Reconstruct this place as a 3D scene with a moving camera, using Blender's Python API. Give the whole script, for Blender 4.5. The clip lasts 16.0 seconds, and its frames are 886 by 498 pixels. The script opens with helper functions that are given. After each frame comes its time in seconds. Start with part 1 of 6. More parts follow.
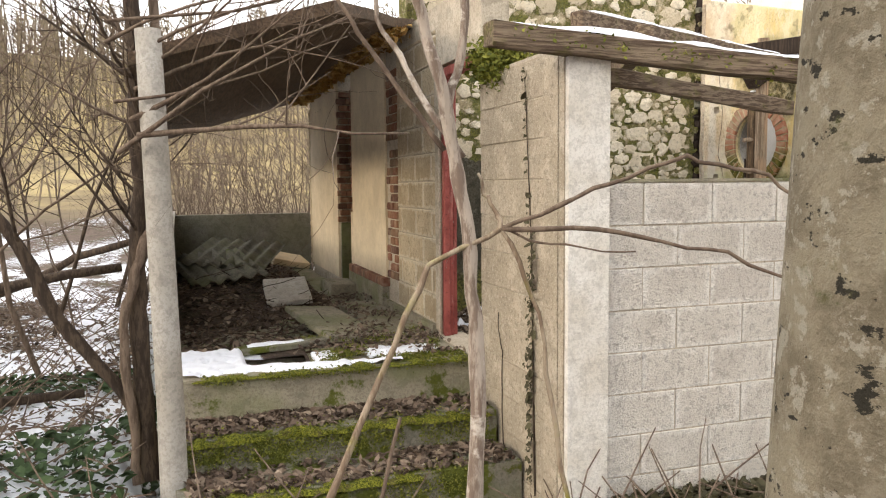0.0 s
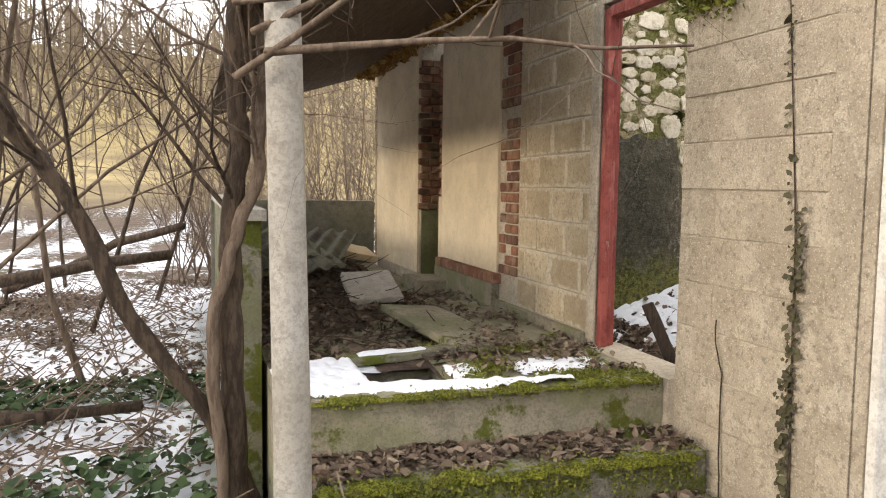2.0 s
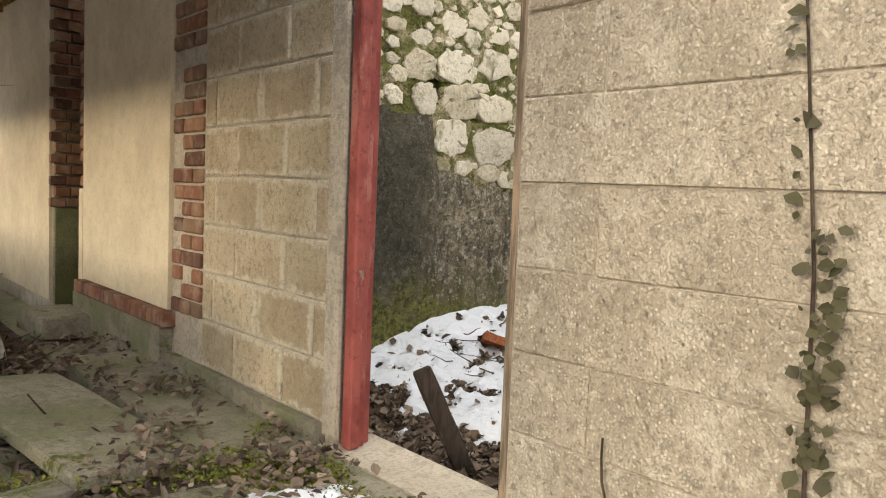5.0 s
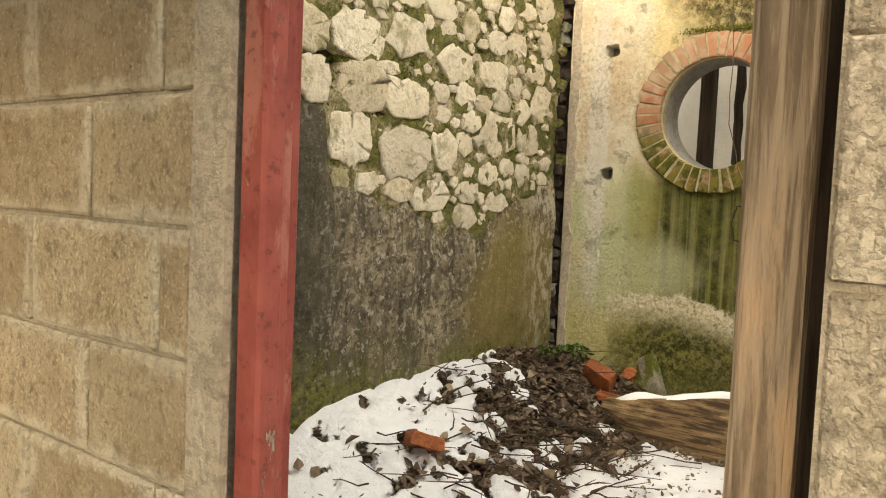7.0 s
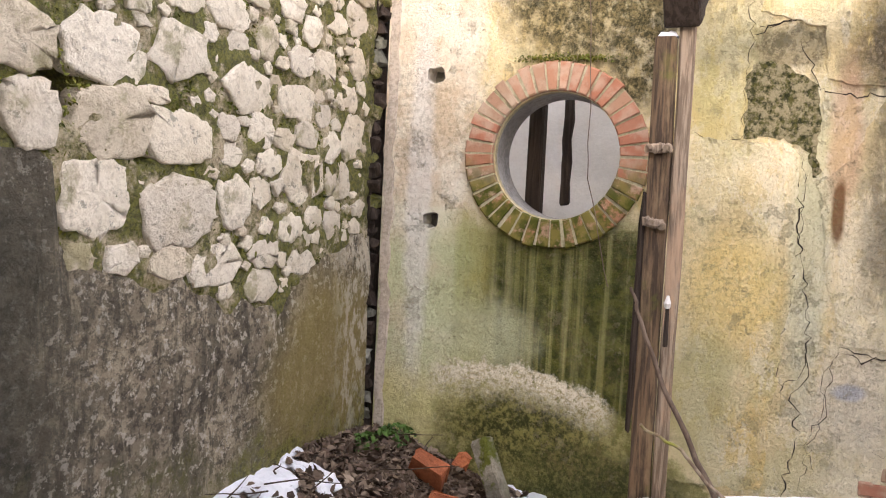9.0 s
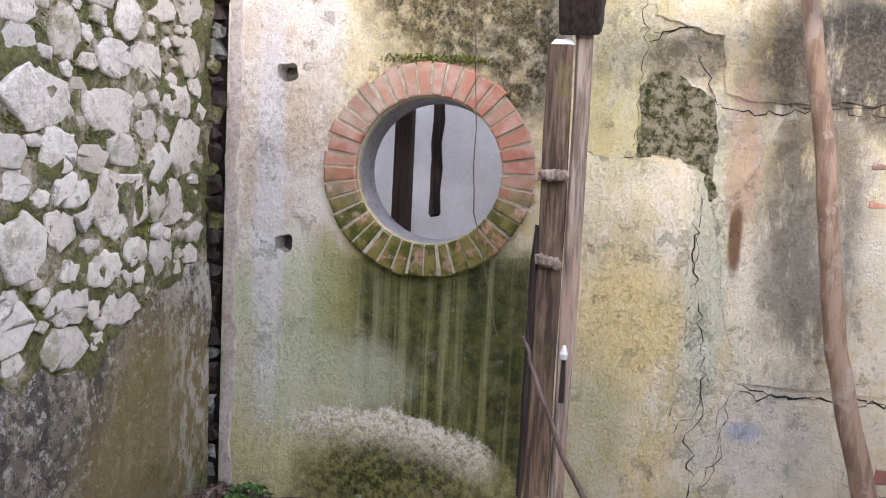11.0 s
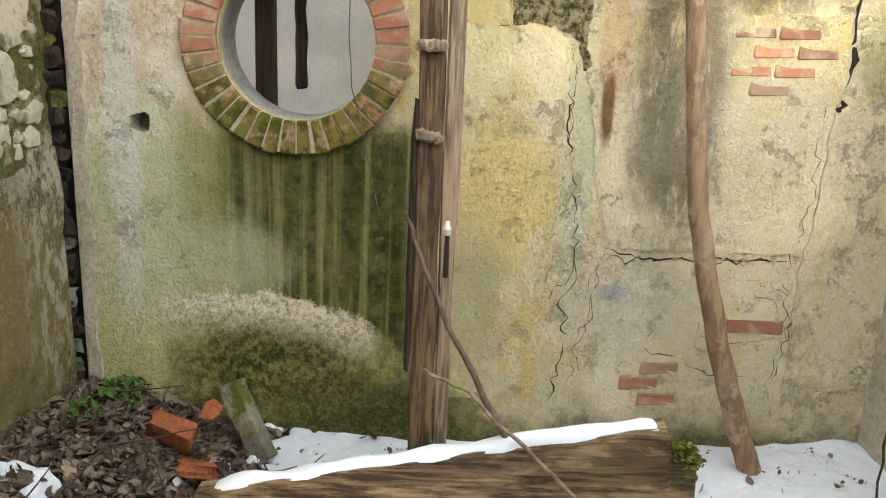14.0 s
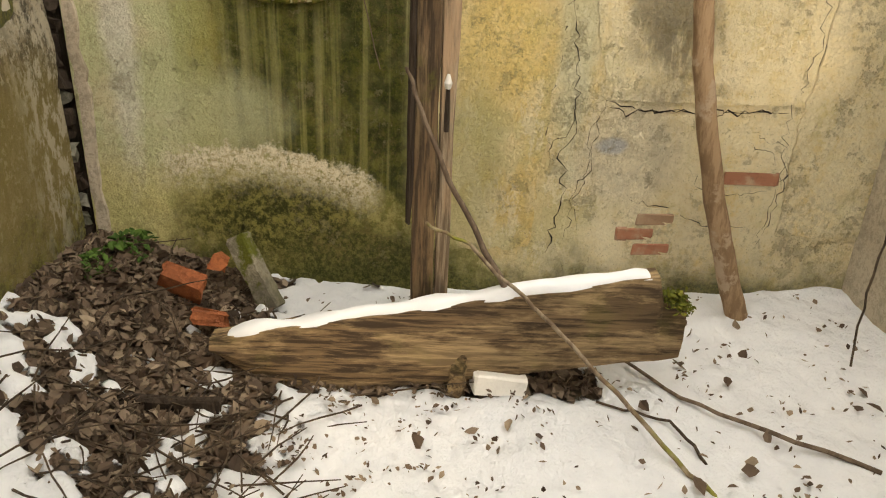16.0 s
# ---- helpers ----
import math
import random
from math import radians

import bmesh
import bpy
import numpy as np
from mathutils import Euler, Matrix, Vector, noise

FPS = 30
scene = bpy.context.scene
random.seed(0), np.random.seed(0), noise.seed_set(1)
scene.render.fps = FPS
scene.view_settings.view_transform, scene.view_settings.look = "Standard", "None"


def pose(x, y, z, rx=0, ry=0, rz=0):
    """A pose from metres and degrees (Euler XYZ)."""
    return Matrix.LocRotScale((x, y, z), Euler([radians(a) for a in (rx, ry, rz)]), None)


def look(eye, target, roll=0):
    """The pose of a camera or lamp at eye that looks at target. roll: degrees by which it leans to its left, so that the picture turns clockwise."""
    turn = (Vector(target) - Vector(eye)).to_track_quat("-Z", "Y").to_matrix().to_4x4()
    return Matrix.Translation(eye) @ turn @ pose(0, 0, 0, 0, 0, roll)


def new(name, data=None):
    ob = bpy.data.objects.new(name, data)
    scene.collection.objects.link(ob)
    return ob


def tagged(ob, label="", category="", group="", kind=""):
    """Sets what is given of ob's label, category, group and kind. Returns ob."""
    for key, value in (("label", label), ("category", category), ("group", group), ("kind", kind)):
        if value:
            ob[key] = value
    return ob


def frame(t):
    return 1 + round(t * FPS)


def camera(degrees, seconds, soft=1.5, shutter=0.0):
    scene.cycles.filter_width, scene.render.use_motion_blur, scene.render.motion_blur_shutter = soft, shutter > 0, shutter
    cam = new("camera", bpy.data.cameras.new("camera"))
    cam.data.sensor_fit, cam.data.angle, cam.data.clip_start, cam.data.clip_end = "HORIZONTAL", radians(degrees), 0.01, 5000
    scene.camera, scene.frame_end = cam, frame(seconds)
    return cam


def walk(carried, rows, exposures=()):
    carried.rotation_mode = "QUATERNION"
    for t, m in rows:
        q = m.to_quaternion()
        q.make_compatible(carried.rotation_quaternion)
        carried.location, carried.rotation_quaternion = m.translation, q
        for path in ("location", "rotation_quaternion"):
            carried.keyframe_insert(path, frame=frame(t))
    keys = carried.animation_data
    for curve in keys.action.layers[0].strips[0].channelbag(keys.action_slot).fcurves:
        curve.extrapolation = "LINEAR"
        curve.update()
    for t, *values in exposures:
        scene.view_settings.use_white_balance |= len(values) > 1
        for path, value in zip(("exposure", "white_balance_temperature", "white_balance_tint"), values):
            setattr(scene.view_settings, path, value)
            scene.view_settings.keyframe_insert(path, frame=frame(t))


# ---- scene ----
cam = camera(59.2, 16.0, soft=1.1)
PATH = [
    (0, (0.008, -0.001, 1.533), (0.649, 1.886, 1.368), -0.5),
    (0.5, (-0.083, 0.244, 1.507), (0.492, 2.152, 1.335), -0.4),
    (1, (-0.26, 0.619, 1.45), (0.262, 2.542, 1.281), 0.3),
    (1.5, (-0.385, 0.993, 1.411), (0.133, 2.918, 1.249), 0.5),
    (2, (-0.389, 1.354, 1.347), (0.218, 3.253, 1.186), 0.8),
    (2.5, (-0.319, 1.677, 1.33), (0.455, 3.514, 1.175), 1.5),
    (3, (-0.255, 2.032, 1.293), (0.714, 3.775, 1.144), 1.9),
    (3.5, (-0.083, 2.346, 1.319), (1.038, 3.996, 1.176), 2.2),
    (4, (0.097, 2.641, 1.34), (1.308, 4.227, 1.197), 2.4),
    (4.2, (0.151, 2.728, 1.337), (1.382, 4.298, 1.196), 2.4),
    (6.3, (0.827, 4.007, 1.297), (2.272, 5.383, 1.155), 2.2),
    (6.5, (0.901, 4.151, 1.319), (2.387, 5.483, 1.184), 2.2),
    (7, (1.062, 4.38, 1.407), (2.664, 5.57, 1.28), 2.5),
    (7.5, (1.298, 4.563, 1.45), (3.002, 5.605, 1.34), 2.5),
    (8, (1.427, 4.656, 1.538), (3.201, 5.573, 1.428), 2.8),
    (8.5, (1.537, 4.732, 1.546), (3.361, 5.546, 1.432), 2.7),
    (9, (1.636, 4.862, 1.642), (3.503, 5.57, 1.53), 2.8),
    (11.5, (2.103, 5.07, 1.835), (4.083, 5.31, 1.679), 2.9),
    (12, (2.111, 5.098, 1.816), (4.103, 5.232, 1.693), 3.0),
    (12.5, (2.113, 5.106, 1.83), (4.108, 5.15, 1.692), 2.8),
    (13, (2.105, 5.095, 1.828), (4.098, 5.085, 1.661), 2.6),
    (13.5, (2.099, 5.109, 1.837), (4.082, 5.086, 1.581), 2.4),
    (14, (2.108, 5.112, 1.846), (4.048, 5.084, 1.359), 2.4),
    (14.5, (2.105, 5.118, 1.86), (3.998, 5.085, 1.216), 2.3),
    (15, (2.103, 5.119, 1.86), (3.919, 5.076, 1.024), 2.5),
    (15.5, (2.093, 5.122, 1.867), (3.869, 5.075, 0.948), 2.4),
    (16, (2.088, 5.124, 1.87), (3.898, 5.076, 1.02), 2.4),
]
EXPOSURES = [(0.0, 0.48, 6350, 12), (1.5, 0.55, 6350, 12), (2.5, 0.72, 6350, 12), (4.2, 0.8, 6400, 11), (6.3, 0.85, 6900, 6), (7.5, 0.95, 8000, 9), (8.3, 1.05, 6900, 15),
             (9.0, 1.14, 6050, 21), (11.5, 1.02, 5150, 24), (13.4, 1.02, 5250, 22), (14.0, 1.02, 6100, 6), (14.5, 0.94, 7000, 6), (16.0, 0.9, 7600, 8)]
walk(cam, [(t, look(eye, target, roll)) for t, eye, target, roll in PATH], EXPOSURES)

# ---- world and sun ----
SUN_EL, SUN_AZ = 11.5, 258.0   # degrees; azimuth clockwise from +y
world = bpy.data.worlds.new("overcast_sky")
scene.world = world
world.use_nodes = True
wn = world.node_tree
sky = wn.nodes.new("ShaderNodeTexSky")
sky.sky_type = "NISHITA"
sky.sun_disc = False
sky.sun_elevation, sky.sun_rotation = radians(SUN_EL), radians(SUN_AZ)
sky.air_density, sky.dust_density, sky.ozone_density = 1.0, 4.0, 1.0
grey = wn.nodes.new("ShaderNodeMix")
grey.data_type = "RGBA"
grey.inputs["Factor"].default_value = 0.75
grey.inputs["B"].default_value = (15.5, 15.3, 14.9, 1)
wn.links.new(sky.outputs[0], grey.inputs["A"])
wn.links.new(grey.outputs["Result"], wn.nodes["Background"].inputs["Color"])
wn.nodes["Background"].inputs["Strength"].default_value = 0.15
sun = new("sun", bpy.data.lights.new("sun", "SUN"))
sun.data.energy, sun.data.angle, sun.data.color = 1.42, radians(12), (1.0, 0.86, 0.66)
a, e = radians(SUN_AZ), radians(SUN_EL)
sun.matrix_world = look((0, 0, 0), (-math.sin(a) * math.cos(e), -math.cos(a) * math.cos(e), -math.sin(e)))


# ---- material tools ----
class Nodes:
    def __init__(self, name, rough=0.9, metal=0.0):
        self.mat = bpy.data.materials.new(name)
        self.mat.use_nodes = True
        self.tree = self.mat.node_tree
        self.bsdf = self.tree.nodes["Principled BSDF"]
        self.bsdf.inputs["Roughness"].default_value = rough
        self.bsdf.inputs["Metallic"].default_value = metal
        self.bsdf.inputs["Specular IOR Level"].default_value = 0.25
        self.tc = self.tree.nodes.new("ShaderNodeTexCoord")
        shift = self.tree.nodes.new("ShaderNodeVectorMath")
        shift.operation = "MULTIPLY_ADD"
        self.put(shift.inputs[0], self.rand())
        shift.inputs[1].default_value = (31.0, 47.0, 59.0)
        self.put(shift.inputs[2], self.tc.outputs["Object"])
        self.pos = shift.outputs[0]
        self.xyz = None

    def put(self, socket, value):
        if isinstance(value, bpy.types.NodeSocket):
            self.tree.links.new(value, socket)
        elif isinstance(value, tuple) and len(value) == 3 and len(socket.default_value) == 4:
            socket.default_value = (*value, 1)
        else:
            socket.default_value = value

    def axis(self, i):
        if self.xyz is None:
            self.xyz = self.tree.nodes.new("ShaderNodeSeparateXYZ")
            self.put(self.xyz.inputs[0], self.tc.outputs["Object"])
        return self.xyz.outputs[i]

    def stretch(self, sx, sy, sz, vec=None):
        n = self.tree.nodes.new("ShaderNodeMapping")
        self.put(n.inputs["Vector"], vec or self.pos)
        n.inputs["Scale"].default_value = (sx, sy, sz)
        return n.outputs[0]

    def noise(self, scale, detail=4, rough=0.55, vec=None, warp=0.0):
        n = self.tree.nodes.new("ShaderNodeTexNoise")
        self.put(n.inputs["Vector"], vec or self.pos)
        n.inputs["Scale"].default_value, n.inputs["Detail"].default_value = scale, detail
        n.inputs["Roughness"].default_value, n.inputs["Distortion"].default_value = rough, warp
        return n.outputs[0]

    def cells(self, scale, vec=None, feature="F1", out="Distance"):
        n = self.tree.nodes.new("ShaderNodeTexVoronoi")
        n.feature = feature
        self.put(n.inputs["Vector"], vec or self.pos)
        n.inputs["Scale"].default_value = scale
        return n.outputs[out]

    def math(self, op, a, b=0.0, c=0.0):
        n = self.tree.nodes.new("ShaderNodeMath")
        n.operation = op
        for k, v in enumerate((a, b, c)):
            self.put(n.inputs[k], v)
        return n.outputs[0]

    def step(self, v, lo, hi, a=0.0, b=1.0):
        n = self.tree.nodes.new("ShaderNodeMapRange")
        n.interpolation_type = "SMOOTHSTEP"
        for k, x in enumerate((v, lo, hi, a, b)):
            self.put(n.inputs[k], x)
        return n.outputs[0]

    def mix(self, f, a, b, mode="MIX"):
        n = self.tree.nodes.new("ShaderNodeMix")
        n.data_type, n.blend_type = "RGBA", mode
        self.put(n.inputs["Factor"], f)
        self.put(n.inputs["A"], a)
        self.put(n.inputs["B"], b)
        return n.outputs["Result"]

    def ramp(self, f, *stops):
        n = self.tree.nodes.new("ShaderNodeValToRGB")
        el = n.color_ramp.elements
        while len(el) < len(stops):
            el.new(0.5)
        for k, (p, c) in enumerate(stops):
            el[k].position, el[k].color = p, (*c, 1)
        self.put(n.inputs[0], f)
        return n.outputs[0]

    def rand(self):
        return self.tree.nodes.new("ShaderNodeObjectInfo").outputs["Random"]

    def attr(self, name):
        n = self.tree.nodes.new("ShaderNodeAttribute")
        n.attribute_name = name
        return n.outputs["Fac"]

    def blob(self, i, j, u, v, ru, rv, wob=0.5, scale=4.0, soft=0.35):
        """A stain round (u, v) of the axes i, j, with an uneven edge."""
        du = self.math("DIVIDE", self.math("SUBTRACT", self.axis(i), u), ru)
        dv = self.math("DIVIDE", self.math("SUBTRACT", self.axis(j), v), rv)
        d = self.math("SQRT", self.math("ADD", self.math("MULTIPLY", du, du), self.math("MULTIPLY", dv, dv)))
        d = self.math("ADD", d, self.math("MULTIPLY", self.math("SUBTRACT", self.noise(scale, 6, 0.65), 0.5), wob * 2))
        return self.step(d, 1.0 + soft, 1.0 - soft)

    def done(self, colour, bump=None, strength=0.5, dist=0.01, rough=None):
        self.put(self.bsdf.inputs["Base Color"], colour)
        if bump is not None:
            n = self.tree.nodes.new("ShaderNodeBump")
            n.inputs["Strength"].default_value, n.inputs["Distance"].default_value = strength, dist
            self.put(n.inputs["Height"], bump)
            self.put(self.bsdf.inputs["Normal"], n.outputs[0])
        if rough is not None:
            self.put(self.bsdf.inputs["Roughness"], rough)
        return self.mat


MOSS_A, MOSS_B = (0.035, 0.045, 0.008), (0.14, 0.15, 0.02)


def pebbled(name, base, dark, pale, moss=0.0, vary=0.12, pebbles=0.5, smear=None):
    """Rough cement with gravel in it; the tone varies from block to block."""
    m = Nodes(name, 0.95)
    big, fine = m.noise(2.2, 5), m.noise(38, 6, 0.7)
    c = m.mix(m.step(big, 0.38, 0.62), base, dark)
    c = m.mix(m.math("MULTIPLY", m.step(m.noise(7, 7, 0.7), 0.5, 0.62), 0.45), c, pale)
    c = m.mix(m.math("MULTIPLY", m.step(fine, 0.5, 0.64), 0.6), c, tuple(k * 0.5 for k in dark))
    c = m.mix(m.math("MULTIPLY", m.step(m.noise(120, 4, 0.7), 0.5, 0.64), 0.4), c, tuple(k * 0.5 for k in dark))
    grit = m.cells(105)
    tone = m.cells(105, out="Color")
    chosen = m.math("MULTIPLY", m.step(grit, 0.42, 0.3), m.step(tone, 0.55, 0.65))
    c = m.mix(m.math("MULTIPLY", chosen, pebbles), c, pale)
    holes = m.step(m.noise(55, 3, 0.5), 0.32, 0.25)
    c = m.mix(m.math("MULTIPLY", holes, 0.6), c, tuple(k * 0.35 for k in dark))
    r = m.rand()
    c = m.mix(m.step(r, 0.0, 1.0, 0.0, vary * 3), c, tuple(k * 0.7 for k in dark))
    if smear:
        # mortar smeared over the rims of the block; smear: its axis, half length and colour
        ax, half, tint = smear
        wob = m.math("MULTIPLY", m.math("SUBTRACT", m.noise(11, 6, 0.7), 0.5), 0.11)
        up = m.step(m.math("ADD", m.math("ABSOLUTE", m.axis(2)), wob), 0.074, 0.096)
        side = m.step(m.math("ADD", m.math("ABSOLUTE", m.axis(ax)), wob), half - 0.04, half - 0.014)
        c = m.mix(m.math("MULTIPLY", m.math("MAXIMUM", up, side), 0.85), c, m.mix(m.step(fine, 0.45, 0.65), tint, tuple(k * 0.7 for k in tint)))
    if moss:
        c = m.mix(m.math("MULTIPLY", m.step(m.noise(3.5, 6, 0.65), 0.55, 0.72), moss), c, MOSS_B)
    h = m.math("ADD", m.math("MULTIPLY", fine, 0.6), m.math("MULTIPLY", m.step(m.noise(85, 5, 0.65), 0.4, 0.62), 0.5))
    h = m.math("SUBTRACT", h, m.math("MULTIPLY", holes, 0.7))
    return m.done(c, h, 0.8, 0.01)


def plain_cement(name, a, b, moss=0.0, green=0.0, grain=1.0):
    m = Nodes(name, 0.92)
    c = m.mix(m.step(m.noise(3, 6, 0.6), 0.3, 0.7), a, b)
    fine = m.noise(60, 5, 0.7)
    c = m.mix(m.math("MULTIPLY", m.step(fine, 0.48, 0.6), 0.4 * grain), c, tuple(k * 0.5 for k in b))
    c = m.mix(m.math("MULTIPLY", m.step(m.noise(14, 7, 0.72), 0.5, 0.57), 0.4 * grain), c, tuple(k * 0.55 for k in b))
    if green:
        c = m.mix(m.math("MULTIPLY", m.step(m.noise(2.3, 5), 0.42, 0.62), green), c, (0.16, 0.17, 0.07))
    if moss:
        c = m.mix(m.step(m.noise(4.5, 7, 0.7), 0.68 - 0.25 * moss, 0.76 - 0.25 * moss), c, m.mix(fine, MOSS_A, MOSS_B))
    return m.done(c, m.math("ADD", fine, m.noise(9, 6)), min(0.9, grain * 0.8 + 0.1), 0.014)


def brick_mat(name="weathered_brick", pale=0.35, fresh=1.0):
    m = Nodes(name, 0.9)
    r = m.rand()
    c = m.ramp(r, (0.0, (0.10, 0.05, 0.035)), (0.35, (0.22, 0.095, 0.055)), (0.7, (0.27, 0.14, 0.08)), (1.0, (0.17, 0.11, 0.07)))
    fine = m.noise(45, 6, 0.7)
    if fresh != 1.0:
        c = m.mix(1.0, c, (fresh, fresh, fresh), "MULTIPLY")
    c = m.mix(m.math("MULTIPLY", m.step(m.noise(14, 5), 0.45, 0.7), pale), c, (0.48, 0.38, 0.27))
    c = m.mix(m.math("MULTIPLY", m.step(fine, 0.5, 0.8), 0.5), c, (0.08, 0.05, 0.03))
    return m.done(c, fine, 0.6, 0.004)


def bark_mat(name, a, b, pale=None, green=0.0, scale=1.0):
    m = Nodes(name, 0.95)
    v = m.stretch(1, 1, 0.22)
    n1 = m.noise(30 * scale, 6, 0.7, v)
    c = m.mix(m.step(n1, 0.42, 0.58), a, b)
    if pale:
        c = m.mix(m.step(m.noise(11 * scale, 5, 0.65), 0.54, 0.64), c, pale)
    if green:
        c = m.mix(m.math("MULTIPLY", m.step(m.noise(5, 5, 0.6), 0.5, 0.66), green), c, (0.2, 0.2, 0.03))
    return m.done(c, n1, 1.0, 0.012)


def wood_mat(name, a, b, axis="z", red=None, green=0.0):
    m = Nodes(name, 0.85)
    s = {"x": (0.06, 1, 1), "y": (1, 0.06, 1), "z": (1, 1, 0.06)}[axis]
    grain = m.noise(70, 6, 0.65, m.stretch(*s), 0.4)
    c = m.mix(m.step(grain, 0.42, 0.58), a, b)
    c = m.mix(m.math("MULTIPLY", m.step(m.noise(5, 5, 0.6, m.stretch(*[min(1, k * 5) for k in s])), 0.5, 0.68), 0.6), c, tuple(k * 0.4 for k in a))
    if red:
        c = m.mix(m.math("MULTIPLY", m.step(m.noise(9, 7, 0.7, m.stretch(*[min(1, k * 4) for k in s])), 0.48, 0.6), m.step(grain, 0.4, 0.6, 1.0, 0.45)), c, red)
    if green:
        c = m.mix(m.math("MULTIPLY", m.step(m.noise(6, 6, 0.65), 0.55, 0.7), green), c, MOSS_B)
    return m.done(c, grain, 1.0, 0.01)


def leaf_mat(name, *tones):
    m = Nodes(name, 0.8)
    t = m.attr("tone")
    c = m.ramp(t, *[(k / max(1, len(tones) - 1), v) for k, v in enumerate(tones)])
    c = m.mix(m.math("MULTIPLY", m.noise(90, 3), 0.4), c, tuple(k * 0.5 for k in tones[0]))
    return m.done(c)


def ground_mat(name, soil_a, soil_b, green=0.0, meadow=False, ragged=1.7):
    """Soil and rotted leaves under patchy snow; the snow attribute says where the snow lies."""
    m = Nodes(name, 0.95)
    fine = m.noise(32, 7, 0.75)
    c = m.mix(m.step(fine, 0.35, 0.68), soil_a, soil_b)
    c = m.mix(m.math("MULTIPLY", m.step(m.noise(5, 5), 0.5, 0.7), 0.6), c, tuple(k * 0.5 for k in soil_a))
    if green:
        c = m.mix(m.math("MULTIPLY", m.step(m.noise(2.4, 6, 0.65), 0.5, 0.64), green), c, (0.045, 0.06, 0.015))
    if meadow:
        far = m.step(m.axis(1), 26, 40)
        c = m.mix(far, c, m.mix(m.step(m.noise(0.12, 6, 0.65), 0.4, 0.62), (0.36, 0.28, 0.13), (0.2, 0.15, 0.08)))
    v = m.math("ADD", m.attr("snow"), m.math("MULTIPLY", m.math("SUBTRACT", m.noise(8 if ragged > 1 else 30, 9, 0.78), 0.5), ragged))
    s = m.step(v, 0.47, 0.54)
    c = m.mix(s, c, m.mix(m.noise(14, 4), (0.8, 0.81, 0.84), (0.66, 0.68, 0.73)))
    h = m.math("ADD", m.math("ADD", m.math("MULTIPLY", fine, 0.35), m.math("MULTIPLY", s, 0.6)), m.math("MULTIPLY", m.noise(11, 5), 0.9))
    return m.done(c, h, 1.0, 0.03)


# ---- shape tools ----
def mesh_of(name, verts, faces, smooth=False):
    me = bpy.data.meshes.new(name)
    me.from_pydata([tuple(v) for v in verts], [], faces)
    me.update()
    if smooth:
        me.polygons.foreach_set("use_smooth", [True] * len(me.polygons))
    return me


def thing(name, verts, faces, mat, parent=None, smooth=False, **tags):
    me = mesh_of(name, verts, faces, smooth)
    me.materials.append(mat)
    ob = new(name, me)
    if parent is not None:
        ob.parent = parent
    return tagged(ob, **tags) if tags else ob


def of_bmesh(name, bm, mat, parent=None, smooth=False, **tags):
    me = bpy.data.meshes.new(name)
    bm.normal_update()
    bm.to_mesh(me)
    bm.free()
    if smooth:
        me.polygons.foreach_set("use_smooth", [True] * len(me.polygons))
    me.materials.append(mat)
    ob = new(name, me)
    if parent is not None:
        ob.parent = parent
    return tagged(ob, **tags) if tags else ob


BOX = [(0, 1, 3, 2), (4, 6, 7, 5), (0, 4, 5, 1), (2, 3, 7, 6), (0, 2, 6, 4), (1, 5, 7, 3)]


def boxes(name, spans, mat, parent=None, **tags):
    v, f = [], []
    for x0, x1, y0, y1, z0, z1 in spans:
        k = len(v)
        v += [(x, y, z) for x in (x0, x1) for y in (y0, y1) for z in (z0, z1)]
        f += [tuple(k + i for i in q) for q in BOX]
    return thing(name, v, f, mat, parent, **tags)


def worn_box(sx, sy, sz, bevel=0.01, cuts=0, jit=0.0, seed=0):
    """A box round its centre with bevelled, uneven edges, as a bmesh."""
    bm = bmesh.new()
    bmesh.ops.create_cube(bm, size=1)
    bmesh.ops.scale(bm, vec=(sx, sy, sz), verts=bm.verts)
    if bevel:
        bmesh.ops.bevel(bm, geom=list(bm.edges), offset=bevel, segments=1, affect="EDGES")
    if cuts:
        long = [e for e in bm.edges if e.calc_length() > max(sx, sy, sz) * 0.6]
        bmesh.ops.subdivide_edges(bm, edges=long, cuts=cuts, use_grid_fill=True)
    rng = random.Random(seed)
    for v in bm.verts:
        v.co += Vector((rng.uniform(-jit, jit), rng.uniform(-jit, jit), rng.uniform(-jit, jit)))
    return bm


def worn_mesh(name, mat, *args, **kw):
    me = bpy.data.meshes.new(name)
    bm = worn_box(*args, **kw)
    bm.normal_update()
    bm.to_mesh(me)
    bm.free()
    me.materials.append(mat)
    return me


def piece(name, me, parent, m):
    ob = new(name, me)
    ob.parent = parent
    ob.matrix_basis = m
    return ob


def tube_into(v, f, pts, radii, sides=6):
    """Adds a tapered tube along the points to the lists."""
    pts = [Vector(p) for p in pts]
    rings = []
    for k, p in enumerate(pts):
        d = (pts[min(k + 1, len(pts) - 1)] - pts[max(k - 1, 0)]).normalized()
        a = d.orthogonal().normalized() if k == 0 else (a - d * a.dot(d)).normalized()
        b = d.cross(a)
        rings.append(len(v))
        v += [p + radii[k] * (math.cos(t) * a + math.sin(t) * b) for t in (2 * math.pi * i / sides for i in range(sides))]
    for r0, r1 in zip(rings, rings[1:]):
        f += [(r0 + i, r0 + (i + 1) % sides, r1 + (i + 1) % sides, r1 + i) for i in range(sides)]
    f.append(tuple(range(rings[-1], rings[-1] + sides)))


